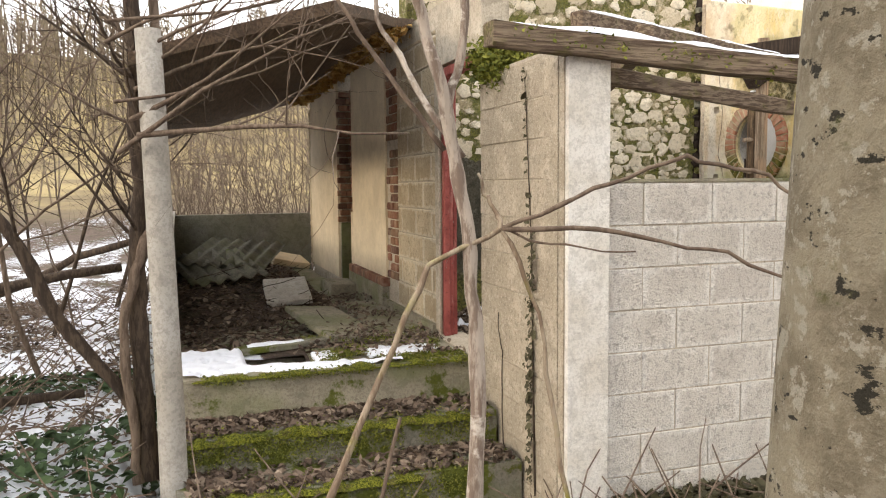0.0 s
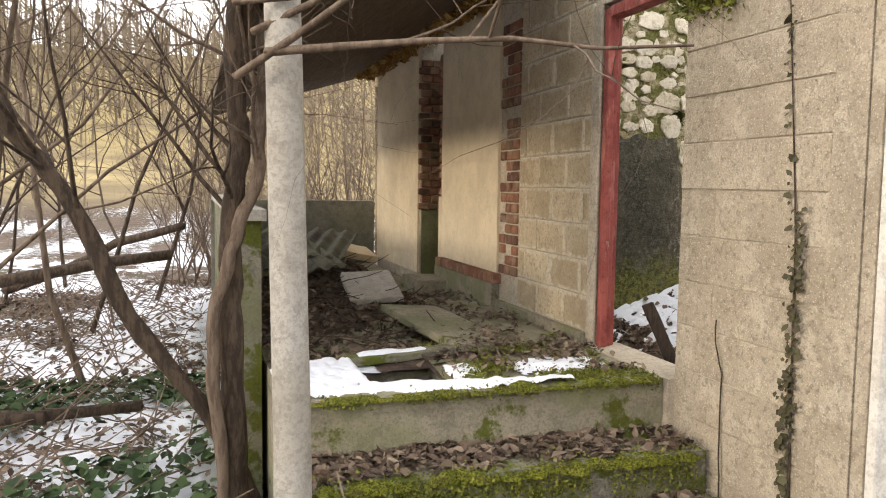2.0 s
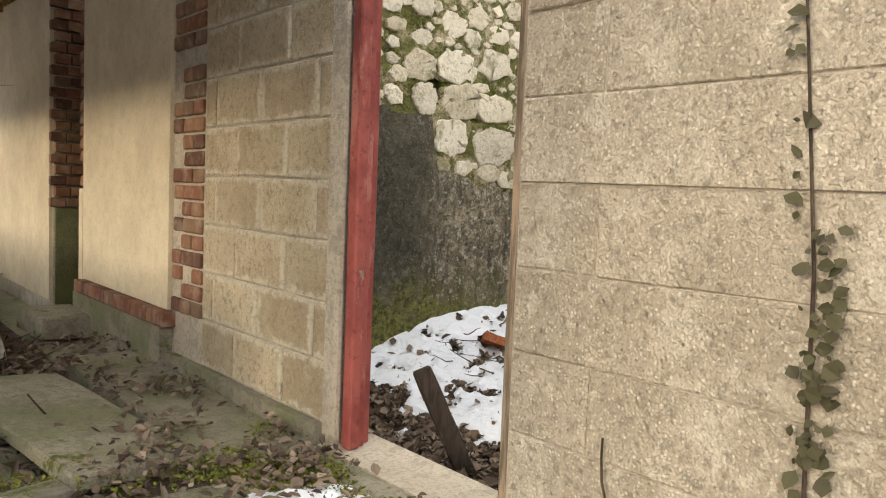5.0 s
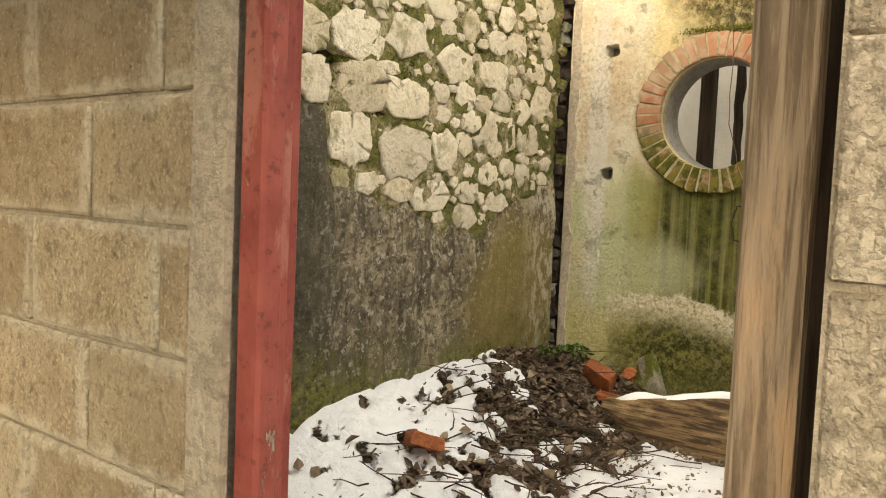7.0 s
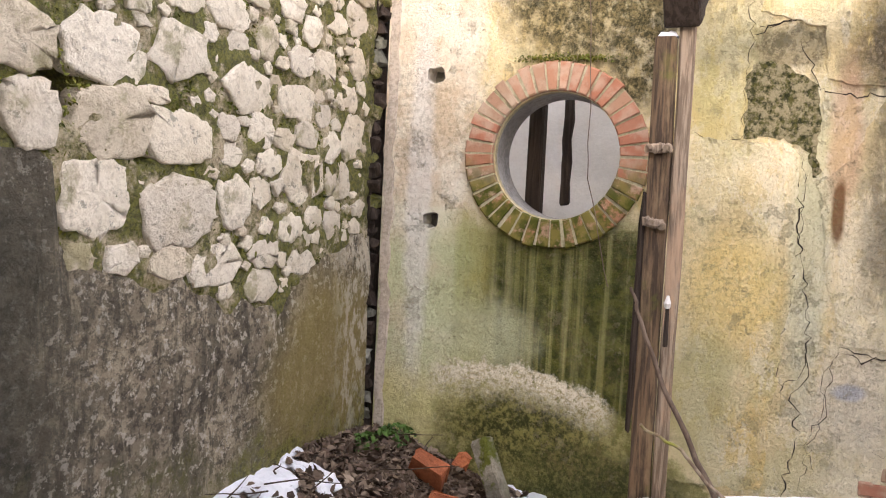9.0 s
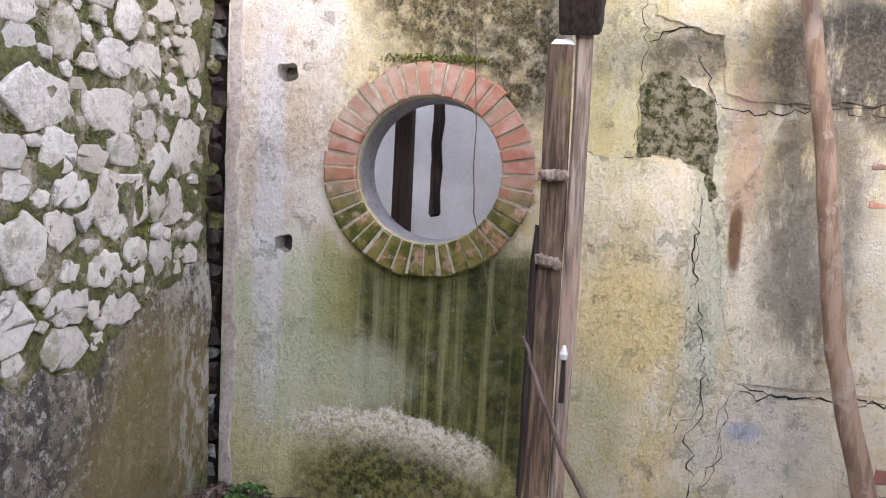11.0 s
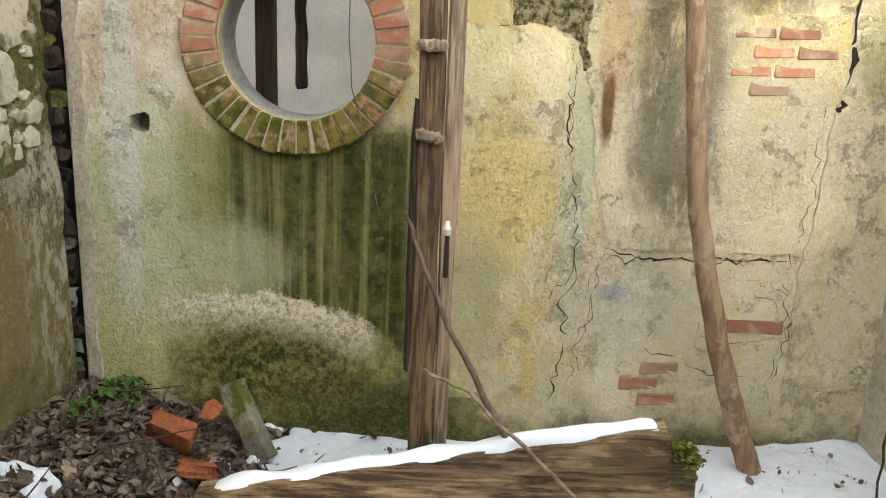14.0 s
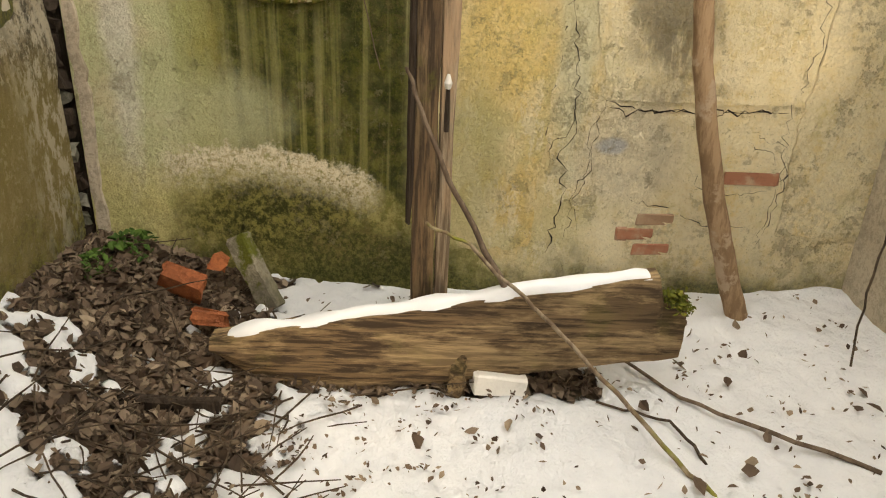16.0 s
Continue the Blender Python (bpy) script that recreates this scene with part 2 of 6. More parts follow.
def wiggle(p, q, n, amp, rng):
    p, q = Vector(p), Vector(q)
    out = [p]
    off = Vector()
    for k in range(1, n):
        off = off * 0.7 + Vector((rng.uniform(-1, 1), rng.uniform(-1, 1), rng.uniform(-1, 1))) * amp
        out.append(p.lerp(q, k / n) + off * min(1, (n - k) / 2))
    return out + [q]


def grow(v, f, p, d, length, r, rng, depth, sides=6, twist=0.25, fork=3):
    """A limb with its side shoots."""
    n = 5
    pts, dirn = [Vector(p)], Vector(d).normalized()
    for k in range(n):
        dirn = (dirn + Vector((rng.uniform(-1, 1), rng.uniform(-1, 1), rng.uniform(-0.6, 0.9))) * twist).normalized()
        pts.append(pts[-1] + dirn * length / n)
    tube_into(v, f, pts, [r * (1 - 0.75 * k / n) for k in range(n + 1)], sides)
    if depth:
        for k in range(fork):
            at = rng.uniform(0.25, 0.95) * n
            i = min(int(at), n - 1)
            q = pts[i].lerp(pts[i + 1], at - i)
            axis = (pts[i + 1] - pts[i]).normalized()
            side = axis.orthogonal()
            side.rotate(Matrix.Rotation(rng.uniform(0, 2 * math.pi), 3, axis))
            nd = axis * rng.uniform(0.5, 0.9) + side * rng.uniform(0.5, 0.9) + Vector((0, 0, 0.15))
            grow(v, f, q, nd, length * rng.uniform(0.4, 0.7), r * (1 - 0.75 * at / n) * 0.65, rng, depth - 1, max(3, sides - 1), twist * 1.15, fork)


def leaves_mesh(name, places, size, rng, mat, flat=0.5, lobes=False):
    """Many small folded leaves in one mesh. places: list of (point, normal)."""
    n = len(places)
    v = np.zeros((n, 6, 3))
    pos = np.array([tuple(p) for p, _ in places])
    nor = np.array([tuple(q) for _, q in places]) + rng.normal(0, flat, (n, 3))
    nor /= np.linalg.norm(nor, axis=1, keepdims=True) + 1e-9
    a = np.cross(nor, rng.normal(0, 1, (n, 3)))
    a /= np.linalg.norm(a, axis=1, keepdims=True) + 1e-9
    b = np.cross(nor, a)
    s = (size * rng.uniform(0.4, 1.5, n))[:, None]
    w = rng.uniform(0.16, 0.42, n)[:, None] * (1.5 if lobes else 1)
    curl = rng.uniform(-0.12, 0.28, n)[:, None]
    v[:, 0] = pos - a * s * 0.5
    v[:, 1] = pos - a * s * 0.12 + b * s * w + nor * s * curl
    v[:, 2] = pos + a * s * 0.25 + b * s * w * 0.7 + nor * s * curl
    v[:, 3] = pos + a * s * 0.55 + nor * s * curl * 0.4
    v[:, 4] = pos + a * s * 0.25 - b * s * w * 0.7 + nor * s * curl
    v[:, 5] = pos - a * s * 0.12 - b * s * w + nor * s * curl
    faces = [q for k in range(n) for q in ((6 * k, 6 * k + 1, 6 * k + 2, 6 * k + 3), (6 * k, 6 * k + 3, 6 * k + 4, 6 * k + 5))]
    me = bpy.data.meshes.new(name)
    me.from_pydata(v.reshape(-1, 3).tolist(), [], faces)
    me.materials.append(mat)
    t = me.attributes.new("tone", "FLOAT", "FACE")
    t.data.foreach_set("value", np.repeat(rng.random(n), 2).astype(np.float32))
    return me


def lerp_table(x, *table):
    for (x0, y0), (x1, y1) in zip(table, table[1:]):
        if x <= x1:
            return y0 + (y1 - y0) * max(0.0, (x - x0) / (x1 - x0))
    return table[-1][1]


def nz(x, y, s, k=0.0):
    return noise.noise(Vector((x * s, y * s, k)))


def sheet(name, xs, ys, height, snow, mat, skip=None, **tags):
    v = [(x, y, height(x, y)) for y in ys for x in xs]
    w = len(xs)
    f = [(j * w + i, j * w + i + 1, (j + 1) * w + i + 1, (j + 1) * w + i) for j in range(len(ys) - 1) for i in range(w - 1)
         if not (skip and skip((xs[i] + xs[i + 1]) / 2, (ys[j] + ys[j + 1]) / 2))]
    ob = thing(name, v, f, mat, smooth=True, **tags)
    at = ob.data.attributes.new("snow", "FLOAT", "POINT")
    at.data.foreach_set("value", [snow(x, y) for y in ys for x in xs])
    return ob


def grid(a, b, step):
    n = max(1, round((b - a) / step))
    return [a + (b - a) * k / n for k in range(n + 1)]


# ---- materials ----
CONCRETE = pebbled("gravel_concrete", (0.52, 0.44, 0.33), (0.43, 0.36, 0.265), (0.74, 0.66, 0.52), vary=0.06, pebbles=0.55)
BLOCK = pebbled("concrete_block", (0.64, 0.53, 0.36), (0.48, 0.375, 0.24), (0.74, 0.63, 0.44), vary=0.16, moss=0.12, smear=(1, 0.21, (0.7, 0.62, 0.47)))
BLOCK_GREY = pebbled("grey_concrete_block", (0.64, 0.59, 0.51), (0.55, 0.5, 0.43), (0.72, 0.67, 0.59), vary=0.05, pebbles=0.35, smear=(0, 0.205, (0.7, 0.66, 0.59)))
MORTAR = plain_cement("mortar", (0.58, 0.51, 0.4), (0.48, 0.41, 0.31))
POST = plain_cement("cast_concrete", (0.46, 0.43, 0.38), (0.37, 0.335, 0.28), grain=0.85)
WHITE = plain_cement("whitewashed_render", (0.76, 0.74, 0.71), (0.66, 0.63, 0.58), grain=0.22)
SLAB = plain_cement("mossy_slab", (0.34, 0.30, 0.22), (0.25, 0.22, 0.16), moss=0.45, green=0.6)
MOSSY = plain_cement("moss_covered_concrete", (0.26, 0.24, 0.19), (0.18, 0.16, 0.12), moss=0.75, green=0.5)
PARAPET = plain_cement("damp_render", (0.26, 0.25, 0.21), (0.17, 0.165, 0.135), green=0.2)
PANEL = plain_cement("ochre_render", (0.7, 0.59, 0.41), (0.58, 0.48, 0.33), grain=0.4)
LIMEWASH = plain_cement("weathered_limewash", (0.74, 0.71, 0.65), (0.6, 0.55, 0.46), grain=0.75)
GREENISH = plain_cement("algae_render", (0.22, 0.2, 0.12), (0.13, 0.12, 0.06), green=0.8)
BRICK = brick_mat()


def rubble_mortar():
    m = Nodes("rubble_mortar", 0.95)
    fine = m.noise(55, 7, 0.75)
    c = m.mix(m.step(m.noise(6, 6, 0.65), 0.4, 0.6), (0.58, 0.49, 0.33), (0.44, 0.36, 0.22))
    c = m.mix(m.math("MULTIPLY", m.step(fine, 0.5, 0.6), 0.5), c, (0.13, 0.1, 0.06))
    c = m.mix(m.math("MULTIPLY", m.step(m.noise(30, 5, 0.7), 0.55, 0.6), 0.5), c, (0.62, 0.55, 0.42))
    veil = m.step(m.noise(6.5, 8, 0.75), 0.4, 0.52)
    c = m.mix(m.math("MULTIPLY", veil, 0.9), c, m.mix(m.step(fine, 0.38, 0.62), (0.04, 0.047, 0.006), (0.18, 0.18, 0.03)))
    return m.done(c, m.math("ADD", fine, m.noise(18, 5)), 1.0, 0.025)


DARK_MORTAR = rubble_mortar()
ROOF_UNDER = wood_mat("dark_brown_boards", (0.12, 0.08, 0.05), (0.07, 0.048, 0.03), "y")
SNOW = None


def snow_mat():
    m = Nodes("old_snow", 0.6)
    m.bsdf.inputs["Subsurface Weight"].default_value = 0.0
    c = m.mix(m.noise(16, 5), (0.8, 0.81, 0.84), (0.7, 0.72, 0.77))
    return m.done(c, m.noise(30, 5), 0.5, 0.006)


SNOW = snow_mat()


def red_paint():
    m = Nodes("flaking_red_paint", 0.7)
    grain = m.noise(60, 6, 0.65, m.stretch(1, 1, 0.06), 0.3)
    c = m.mix(m.step(m.noise(5, 6, 0.65), 0.4, 0.62), (0.32, 0.085, 0.068), (0.22, 0.05, 0.042))
    c = m.mix(m.math("MULTIPLY", m.step(m.noise(9, 7, 0.7, m.stretch(1, 1, 0.4)), 0.54, 0.62), 0.6), c, (0.44, 0.19, 0.15))
    chip = m.step(m.noise(26, 7, 0.75, m.stretch(1, 1, 0.35)), 0.62, 0.65)
    c = m.mix(chip, c, m.mix(m.step(grain, 0.4, 0.6), (0.42, 0.36, 0.29), (0.12, 0.07, 0.05)))
    c = m.mix(m.math("MULTIPLY", m.step(m.noise(40, 5, 0.7), 0.58, 0.64), 0.5), c, (0.11, 0.03, 0.025))
    return m.done(c, m.math("SUBTRACT", m.math("MULTIPLY", grain, 0.5), chip), 0.8, 0.006)


RED = red_paint()
POST_WOOD = wood_mat("brown_mossy_wood", (0.16, 0.105, 0.06), (0.06, 0.04, 0.025), "z", red=(0.23, 0.16, 0.09), green=0.5)
OLD_WOOD = wood_mat("grey_weathered_wood", (0.36, 0.28, 0.2), (0.17, 0.125, 0.085), "z", red=(0.44, 0.3, 0.19))
BEAM_WOOD = wood_mat("rotten_beam_wood", (0.22, 0.165, 0.11), (0.09, 0.06, 0.04), "x", green=0.4)
PLANK_WOOD = wood_mat("rotten_plank_wood", (0.18, 0.12, 0.065), (0.05, 0.032, 0.019), "y", red=(0.36, 0.255, 0.14), green=0.15)
# dark timber, also the colour painted for shade in the corner joint
DARK_WOOD_AND_GAP = wood_mat("dark_wood_and_gap_shade", (0.05, 0.035, 0.025), (0.025, 0.017, 0.012), "z")
TWIG = bark_mat("grey_twig_bark", (0.17, 0.125, 0.09), (0.10, 0.07, 0.05))
TWIG_DARK = bark_mat("dark_bark", (0.085, 0.06, 0.04), (0.04, 0.028, 0.02))
FLAKY = bark_mat("flaking_pale_bark", (0.37, 0.31, 0.25), (0.17, 0.125, 0.095), pale=(0.5, 0.44, 0.37))
LICHEN = bark_mat("lichen_bark", (0.3, 0.24, 0.17), (0.17, 0.12, 0.08), green=0.9)


def trunk_mat():
    m = Nodes("mottled_trunk_bark", 0.95)
    fine = m.noise(46, 7, 0.75)
    c = m.mix(m.step(m.noise(9, 7, 0.7), 0.42, 0.6), (0.3, 0.255, 0.175), (0.2, 0.165, 0.11))
    c = m.mix(m.math("MULTIPLY", m.step(fine, 0.5, 0.6), 0.6), c, (0.3, 0.26, 0.185))
    c = m.mix(m.math("MULTIPLY", m.step(m.noise(24, 5, 0.7), 0.55, 0.6), 0.8), c, (0.4, 0.36, 0.28))
    c = m.mix(m.step(m.noise(21, 6, 0.65, m.stretch(1, 1, 1.6)), 0.6, 0.63), c, (0.035, 0.03, 0.02))
    c = m.mix(m.math("MULTIPLY", m.step(m.noise(5, 6, 0.7), 0.6, 0.68), 0.7), c, (0.09, 0.09, 0.025))
    return m.done(c, m.math("ADD", fine, m.noise(13, 6, 0.65)), 1.0, 0.02)


TRUNK = trunk_mat()
SAPLING = bark_mat("smooth_brown_bark", (0.34, 0.23, 0.14), (0.22, 0.14, 0.08), pale=(0.4, 0.3, 0.21))
MOSS = leaf_mat("moss_tufts", (0.06, 0.072, 0.01), (0.15, 0.16, 0.02), (0.26, 0.25, 0.04))
DEAD = leaf_mat("dead_leaves", (0.05, 0.035, 0.026), (0.12, 0.08, 0.055), (0.24, 0.18, 0.13), (0.09, 0.058, 0.04), (0.36, 0.28, 0.2))
IVY = leaf_mat("ivy_leaves", (0.02, 0.035, 0.012), (0.035, 0.06, 0.02), (0.06, 0.09, 0.03))
IVY_DRY = leaf_mat("dull_ivy_leaves", (0.05, 0.045, 0.02), (0.09, 0.08, 0.04), (0.06, 0.05, 0.03))
STRAW = leaf_mat("orange_fibres", (0.2, 0.1, 0.02), (0.42, 0.24, 0.06), (0.5, 0.34, 0.12))

# ---- ground ----
BASE = -0.17


def land(x, y):
    d = math.hypot(x, y - 5)
    z = BASE + 0.05 * nz(x, y, 0.7) + 0.025 * nz(x, y, 2.6, 3)
    z += 0.07 * max(0, d - 16) if d < 60 else 0.07 * 44 + 0.235 * min(d - 60, 140)
    z += 0.25 * max(0, min(1, (d - 8) / 10)) * nz(x, y, 0.15, 7)
    if -0.3 < x < 7.2 and 3.6 < y < 11.4:
        z = -0.45
    elif -0.3 < x < 1.9 and 3.2 < y <= 3.6:
        z = min(z, -0.14)
    return z


def land_snow(x, y):
    d = math.hypot(x, y - 5)
    s = 0.53 + 0.5 * nz(x, y, 0.55, 11) + 0.3 * nz(x, y, 2.2, 5)
    if y < 3.9 and x > -1.0:
        s -= 0.5
    if -3.5 < x < -0.3 and 3.6 < y < 7.5:
        s += 0.12
    return s - 0.02 * max(0, d - 14) - 0.5 * max(0, min(1, (d - 24) / 8))


near_x, near_y = grid(-9, 9, 0.12), grid(-4, 18, 0.12)
far_l = [-400, -250, -160, -110, -80, -60, -45, -34, -26, -20, -16, -13, -11]
far_r = [11, 13, 16, 20, 26, 34, 45, 60, 80, 110, 160, 250, 400]
gx = far_l + near_x + far_r
gy = [k - 5 + 9 for k in far_l[:-2]] + [-6] + near_y + [20, 22, 25, 29, 34, 40, 48, 58, 70, 90, 120, 160, 250, 400]
GROUND = ground_mat("leafy_soil", (0.08, 0.055, 0.04), (0.17, 0.125, 0.095), 0.5, True)
sheet("ground", gx, gy, land, land_snow, GROUND, kind="structure", label="leaf-strewn ground with patchy melting snow", category="ground")

# ---- walls of the ruin ----
WX = 1.79          # outer face of the long wall
COURSE = 0.21
Z0 = 0.506         # a bed joint

wall_west = boxes("wall_west", [
    (WX + 0.008, WX + 0.195, 3.37 + 0.012, 4.515, -0.45, 2.20),
    (WX + 0.012, WX + 0.13, 5.385, 8.28, -0.45, 2.80),
    (WX + 0.012, WX + 0.195, 8.98, 10.9, -0.45, 2.80),
    (WX + 0.32, WX + 0.42, 8.2, 9.06, -0.45, 2.80),
    (WX + 0.131, WX + 0.32, 8.16, 8.279, -0.45, 2.80), (WX + 0.195, WX + 0.32, 8.981, 9.1, -0.45, 2.80),
    (WX + 0.012, WX + 0.195, 4.515, 5.385, 2.37, 2.80),
    (WX - 0.03, WX + 0.195, 4.515, 5.385, 0.0, 0.44),
], MORTAR, kind="structure", label="long ruined wall of concrete blocks and bricks", category="wall")


def panel(name, spans, mat, parent):
    return boxes(name, spans, mat, parent)


panel("render_panel", [(WX - 0.012, WX + 0.011, 6.81, 8.2, 0.70, 2.78)], PANEL, wall_west)
panel("render_panel", [(WX - 0.012, WX + 0.011, 9.0, 10.86, 0.46, 2.78)], PANEL, wall_west)
panel("render_base", [(WX - 0.05, WX + 0.011, 6.8, 8.27, 0.36, 0.618)], SLAB, wall_west)
panel("render_edge", [(WX - 0.016, WX + 0.011, 8.2, 8.275, 0.62, 1.25)], PANEL, wall_west)
panel("niche_render", [(WX + 0.02, WX + 0.315, 8.955, 8.978, 0.30, 1.1), (WX + 0.3, WX + 0.318, 8.29, 8.95, 0.3, 2.6)], GREENISH, wall_west)
panel("render_strip", [(WX - 0.004, WX + 0.011, 5.316, 5.40, 0.47, 2.37), (WX + 0.0115, WX + 0.13, 5.345, 5.384, 0.44, 2.369)], MORTAR, wall_west)
panel("plinth", [(WX - 0.03, WX + 0.011, 5.40, 6.78, 0.36, 0.50)], SLAB, wall_west)
# pilaster strip at the corner
panel("corner_strip", [(WX - 0.014, WX + 0.011, 3.385, 3.438, -0.2, 2.19), (WX - 0.016, WX + 0.011, 3.446, 3.595, -0.2, 2.19)], CONCRETE, wall_west)
panel("corner_face", [(WX - 0.008, 2.005, 3.345, 3.381, -0.25, 2.19)], LIMEWASH, wall_west)

# front wall with the window hole
wall_south = boxes("wall_south", [
    (2.006, 5.2, 3.376, 3.475, -0.45, 1.535),
    (3.75, 5.2, 3.382, 3.475, 1.535, 2.1),
], MORTAR, kind="structure", label="front wall of grey concrete blocks with an empty window", category="wall")
panel("window_sill", [(2.0, 3.76, 3.365, 3.49, 1.536, 1.552)], SLAB, wall_south)

# inner walls
STONE_Y = 6.40


def stone_plaster():
    m = Nodes("dark_damp_render", 0.9)
    fine, mid = m.noise(42, 7, 0.75), m.noise(16, 8, 0.75)
    c = m.mix(m.step(m.noise(2.5, 7, 0.65), 0.42, 0.58), (0.3, 0.25, 0.175), (0.5, 0.42, 0.29))
    c = m.mix(m.math("MULTIPLY", m.step(mid, 0.47, 0.54), 0.6), c, (0.16, 0.13, 0.09))
    c = m.mix(m.math("MULTIPLY", m.step(m.noise(13, 6, 0.7, m.stretch(1, 1, 0.16)), 0.5, 0.6), 0.6), c, (0.07, 0.062, 0.045))
    c = m.mix(m.math("MULTIPLY", m.step(fine, 0.5, 0.55), 0.65), c, (0.045, 0.04, 0.03))
    c = m.mix(m.math("MULTIPLY", m.step(m.noise(34, 6, 0.75), 0.56, 0.59), 0.85), c, (0.6, 0.54, 0.43))
    c = m.mix(m.math("MULTIPLY", m.blob(0, 2, 2.5, 1.3, 0.62, 0.75, 0.35, 5), 0.85), c, m.mix(m.step(fine, 0.45, 0.6), (0.03, 0.03, 0.02), (0.11, 0.1, 0.07)))
    c = m.mix(m.math("MULTIPLY", m.blob(0, 2, 4.42, 0.85, 0.42, 0.5), 0.7), c, m.mix(fine, (0.22, 0.16, 0.04), (0.5, 0.39, 0.13)))
    pale = m.math("MULTIPLY", m.step(m.axis(0), 4.35, 4.62), m.step(m.noise(19, 7, 0.75, m.stretch(1, 1, 0.5)), 0.47, 0.55))
    c = m.mix(m.math("MULTIPLY", pale, 0.75), c, (0.72, 0.65, 0.5))
    c = m.mix(m.math("MULTIPLY", m.step(m.math("ADD", m.axis(2), m.math("MULTIPLY", m.noise(5, 6, 0.65), 0.7)), 1.25, 0.95), 0.8), c, m.mix(m.step(fine, 0.4, 0.6), (0.05, 0.056, 0.008), (0.26, 0.25, 0.05)))
    return m.done(c, m.math("ADD", fine, m.math("MULTIPLY", mid, 1.5)), 1.0, 0.03)


wall_north = boxes("wall_north", [(1.925, 4.75, STONE_Y + 0.16, STONE_Y + 0.4, -0.45, 3.3)], DARK_MORTAR,
                   kind="structure", label="rubble stone wall with mossy joints and dark damp render", category="wall")


def plaster_top(x):
    return lerp_table(x, (1.9, 1.75), (2.9, 1.72), (3.03, 1.72), (3.07, 1.48), (3.29, 1.39), (3.52, 1.36), (3.77, 1.27), (4.04, 1.25), (4.27, 1.37), (4.54, 1.46), (4.8, 1.53))


xs = grid(1.925, 4.74, 0.03)
v, f = [], []
rows = 8
for i, x in enumerate(xs):
    top = plaster_top(x) + 0.05 * nz(x, 0, 9) + 0.03 * nz(x, 4, 23)
    for k in range(rows + 1):
        z = 0.2 + (top - 0.2) * k / rows
        v.append((x, STONE_Y + (0.012 if k == rows else 0) - 0.02 + 0.012 * nz(x, z, 4), z))
for i in range(len(xs) - 1):
    for k in range(rows):
        q = i * (rows + 1) + k
        f.append((q, q + rows + 1, q + rows + 2, q + 1))
    q = i * (rows + 1) + rows
    v += [(xs[i], STONE_Y + 0.03, v[q][2] + 0.004), (xs[i + 1], STONE_Y + 0.03, v[q + rows + 1][2] + 0.004)]
    f.append((q, q + rows + 1, len(v) - 1, len(v) - 2))
thing("damp_render", v, f, stone_plaster(), wall_north, label="dark damp cement render")


def mortar_bed():
    """The lumpy mortar between the rubble stones, with a deep hole or two where stones are gone."""
    xs, zs = grid(1.925, 4.75, 0.022), grid(0.3, 3.3, 0.022)
    v, f = [], []
    for z in zs:
        for x in xs:
            d = 0.016 * nz(x, z, 7) + 0.012 * nz(x, z, 19, 3) + 0.006 * nz(x, z, 40, 7)
            for hx, hz, rx, rz in ((3.075, 1.88, 0.055, 0.07), (3.36, 1.765, 0.045, 0.035), (2.62, 2.2, 0.05, 0.04)):
                d += 0.13 * math.exp(-(((x - hx) / rx) ** 2 + ((z - hz) / rz) ** 2) ** 2)
            v.append((x, STONE_Y + 0.003 + d, z))
    w = len(xs)
    f = [(j * w + i, j * w + i + 1, (j + 1) * w + i + 1, (j + 1) * w + i) for j in range(len(zs) - 1) for i in range(w - 1)]
    thing("mortar_bed", v, f, DARK_MORTAR, wall_north, smooth=True, label="sandy mossy mortar between the stones")


mortar_bed()

# wall with the round window
EX = 4.79
RY, RZ, R_OUT, R_IN = 5.588, 1.866, 0.382, 0.262


def east_top(y):
    return lerp_table(y, (2.5, 2.2), (3.5, 2.34), (3.83, 2.44), (4.16, 2.54), (4.8, 2.8), (6.5, 3.3))


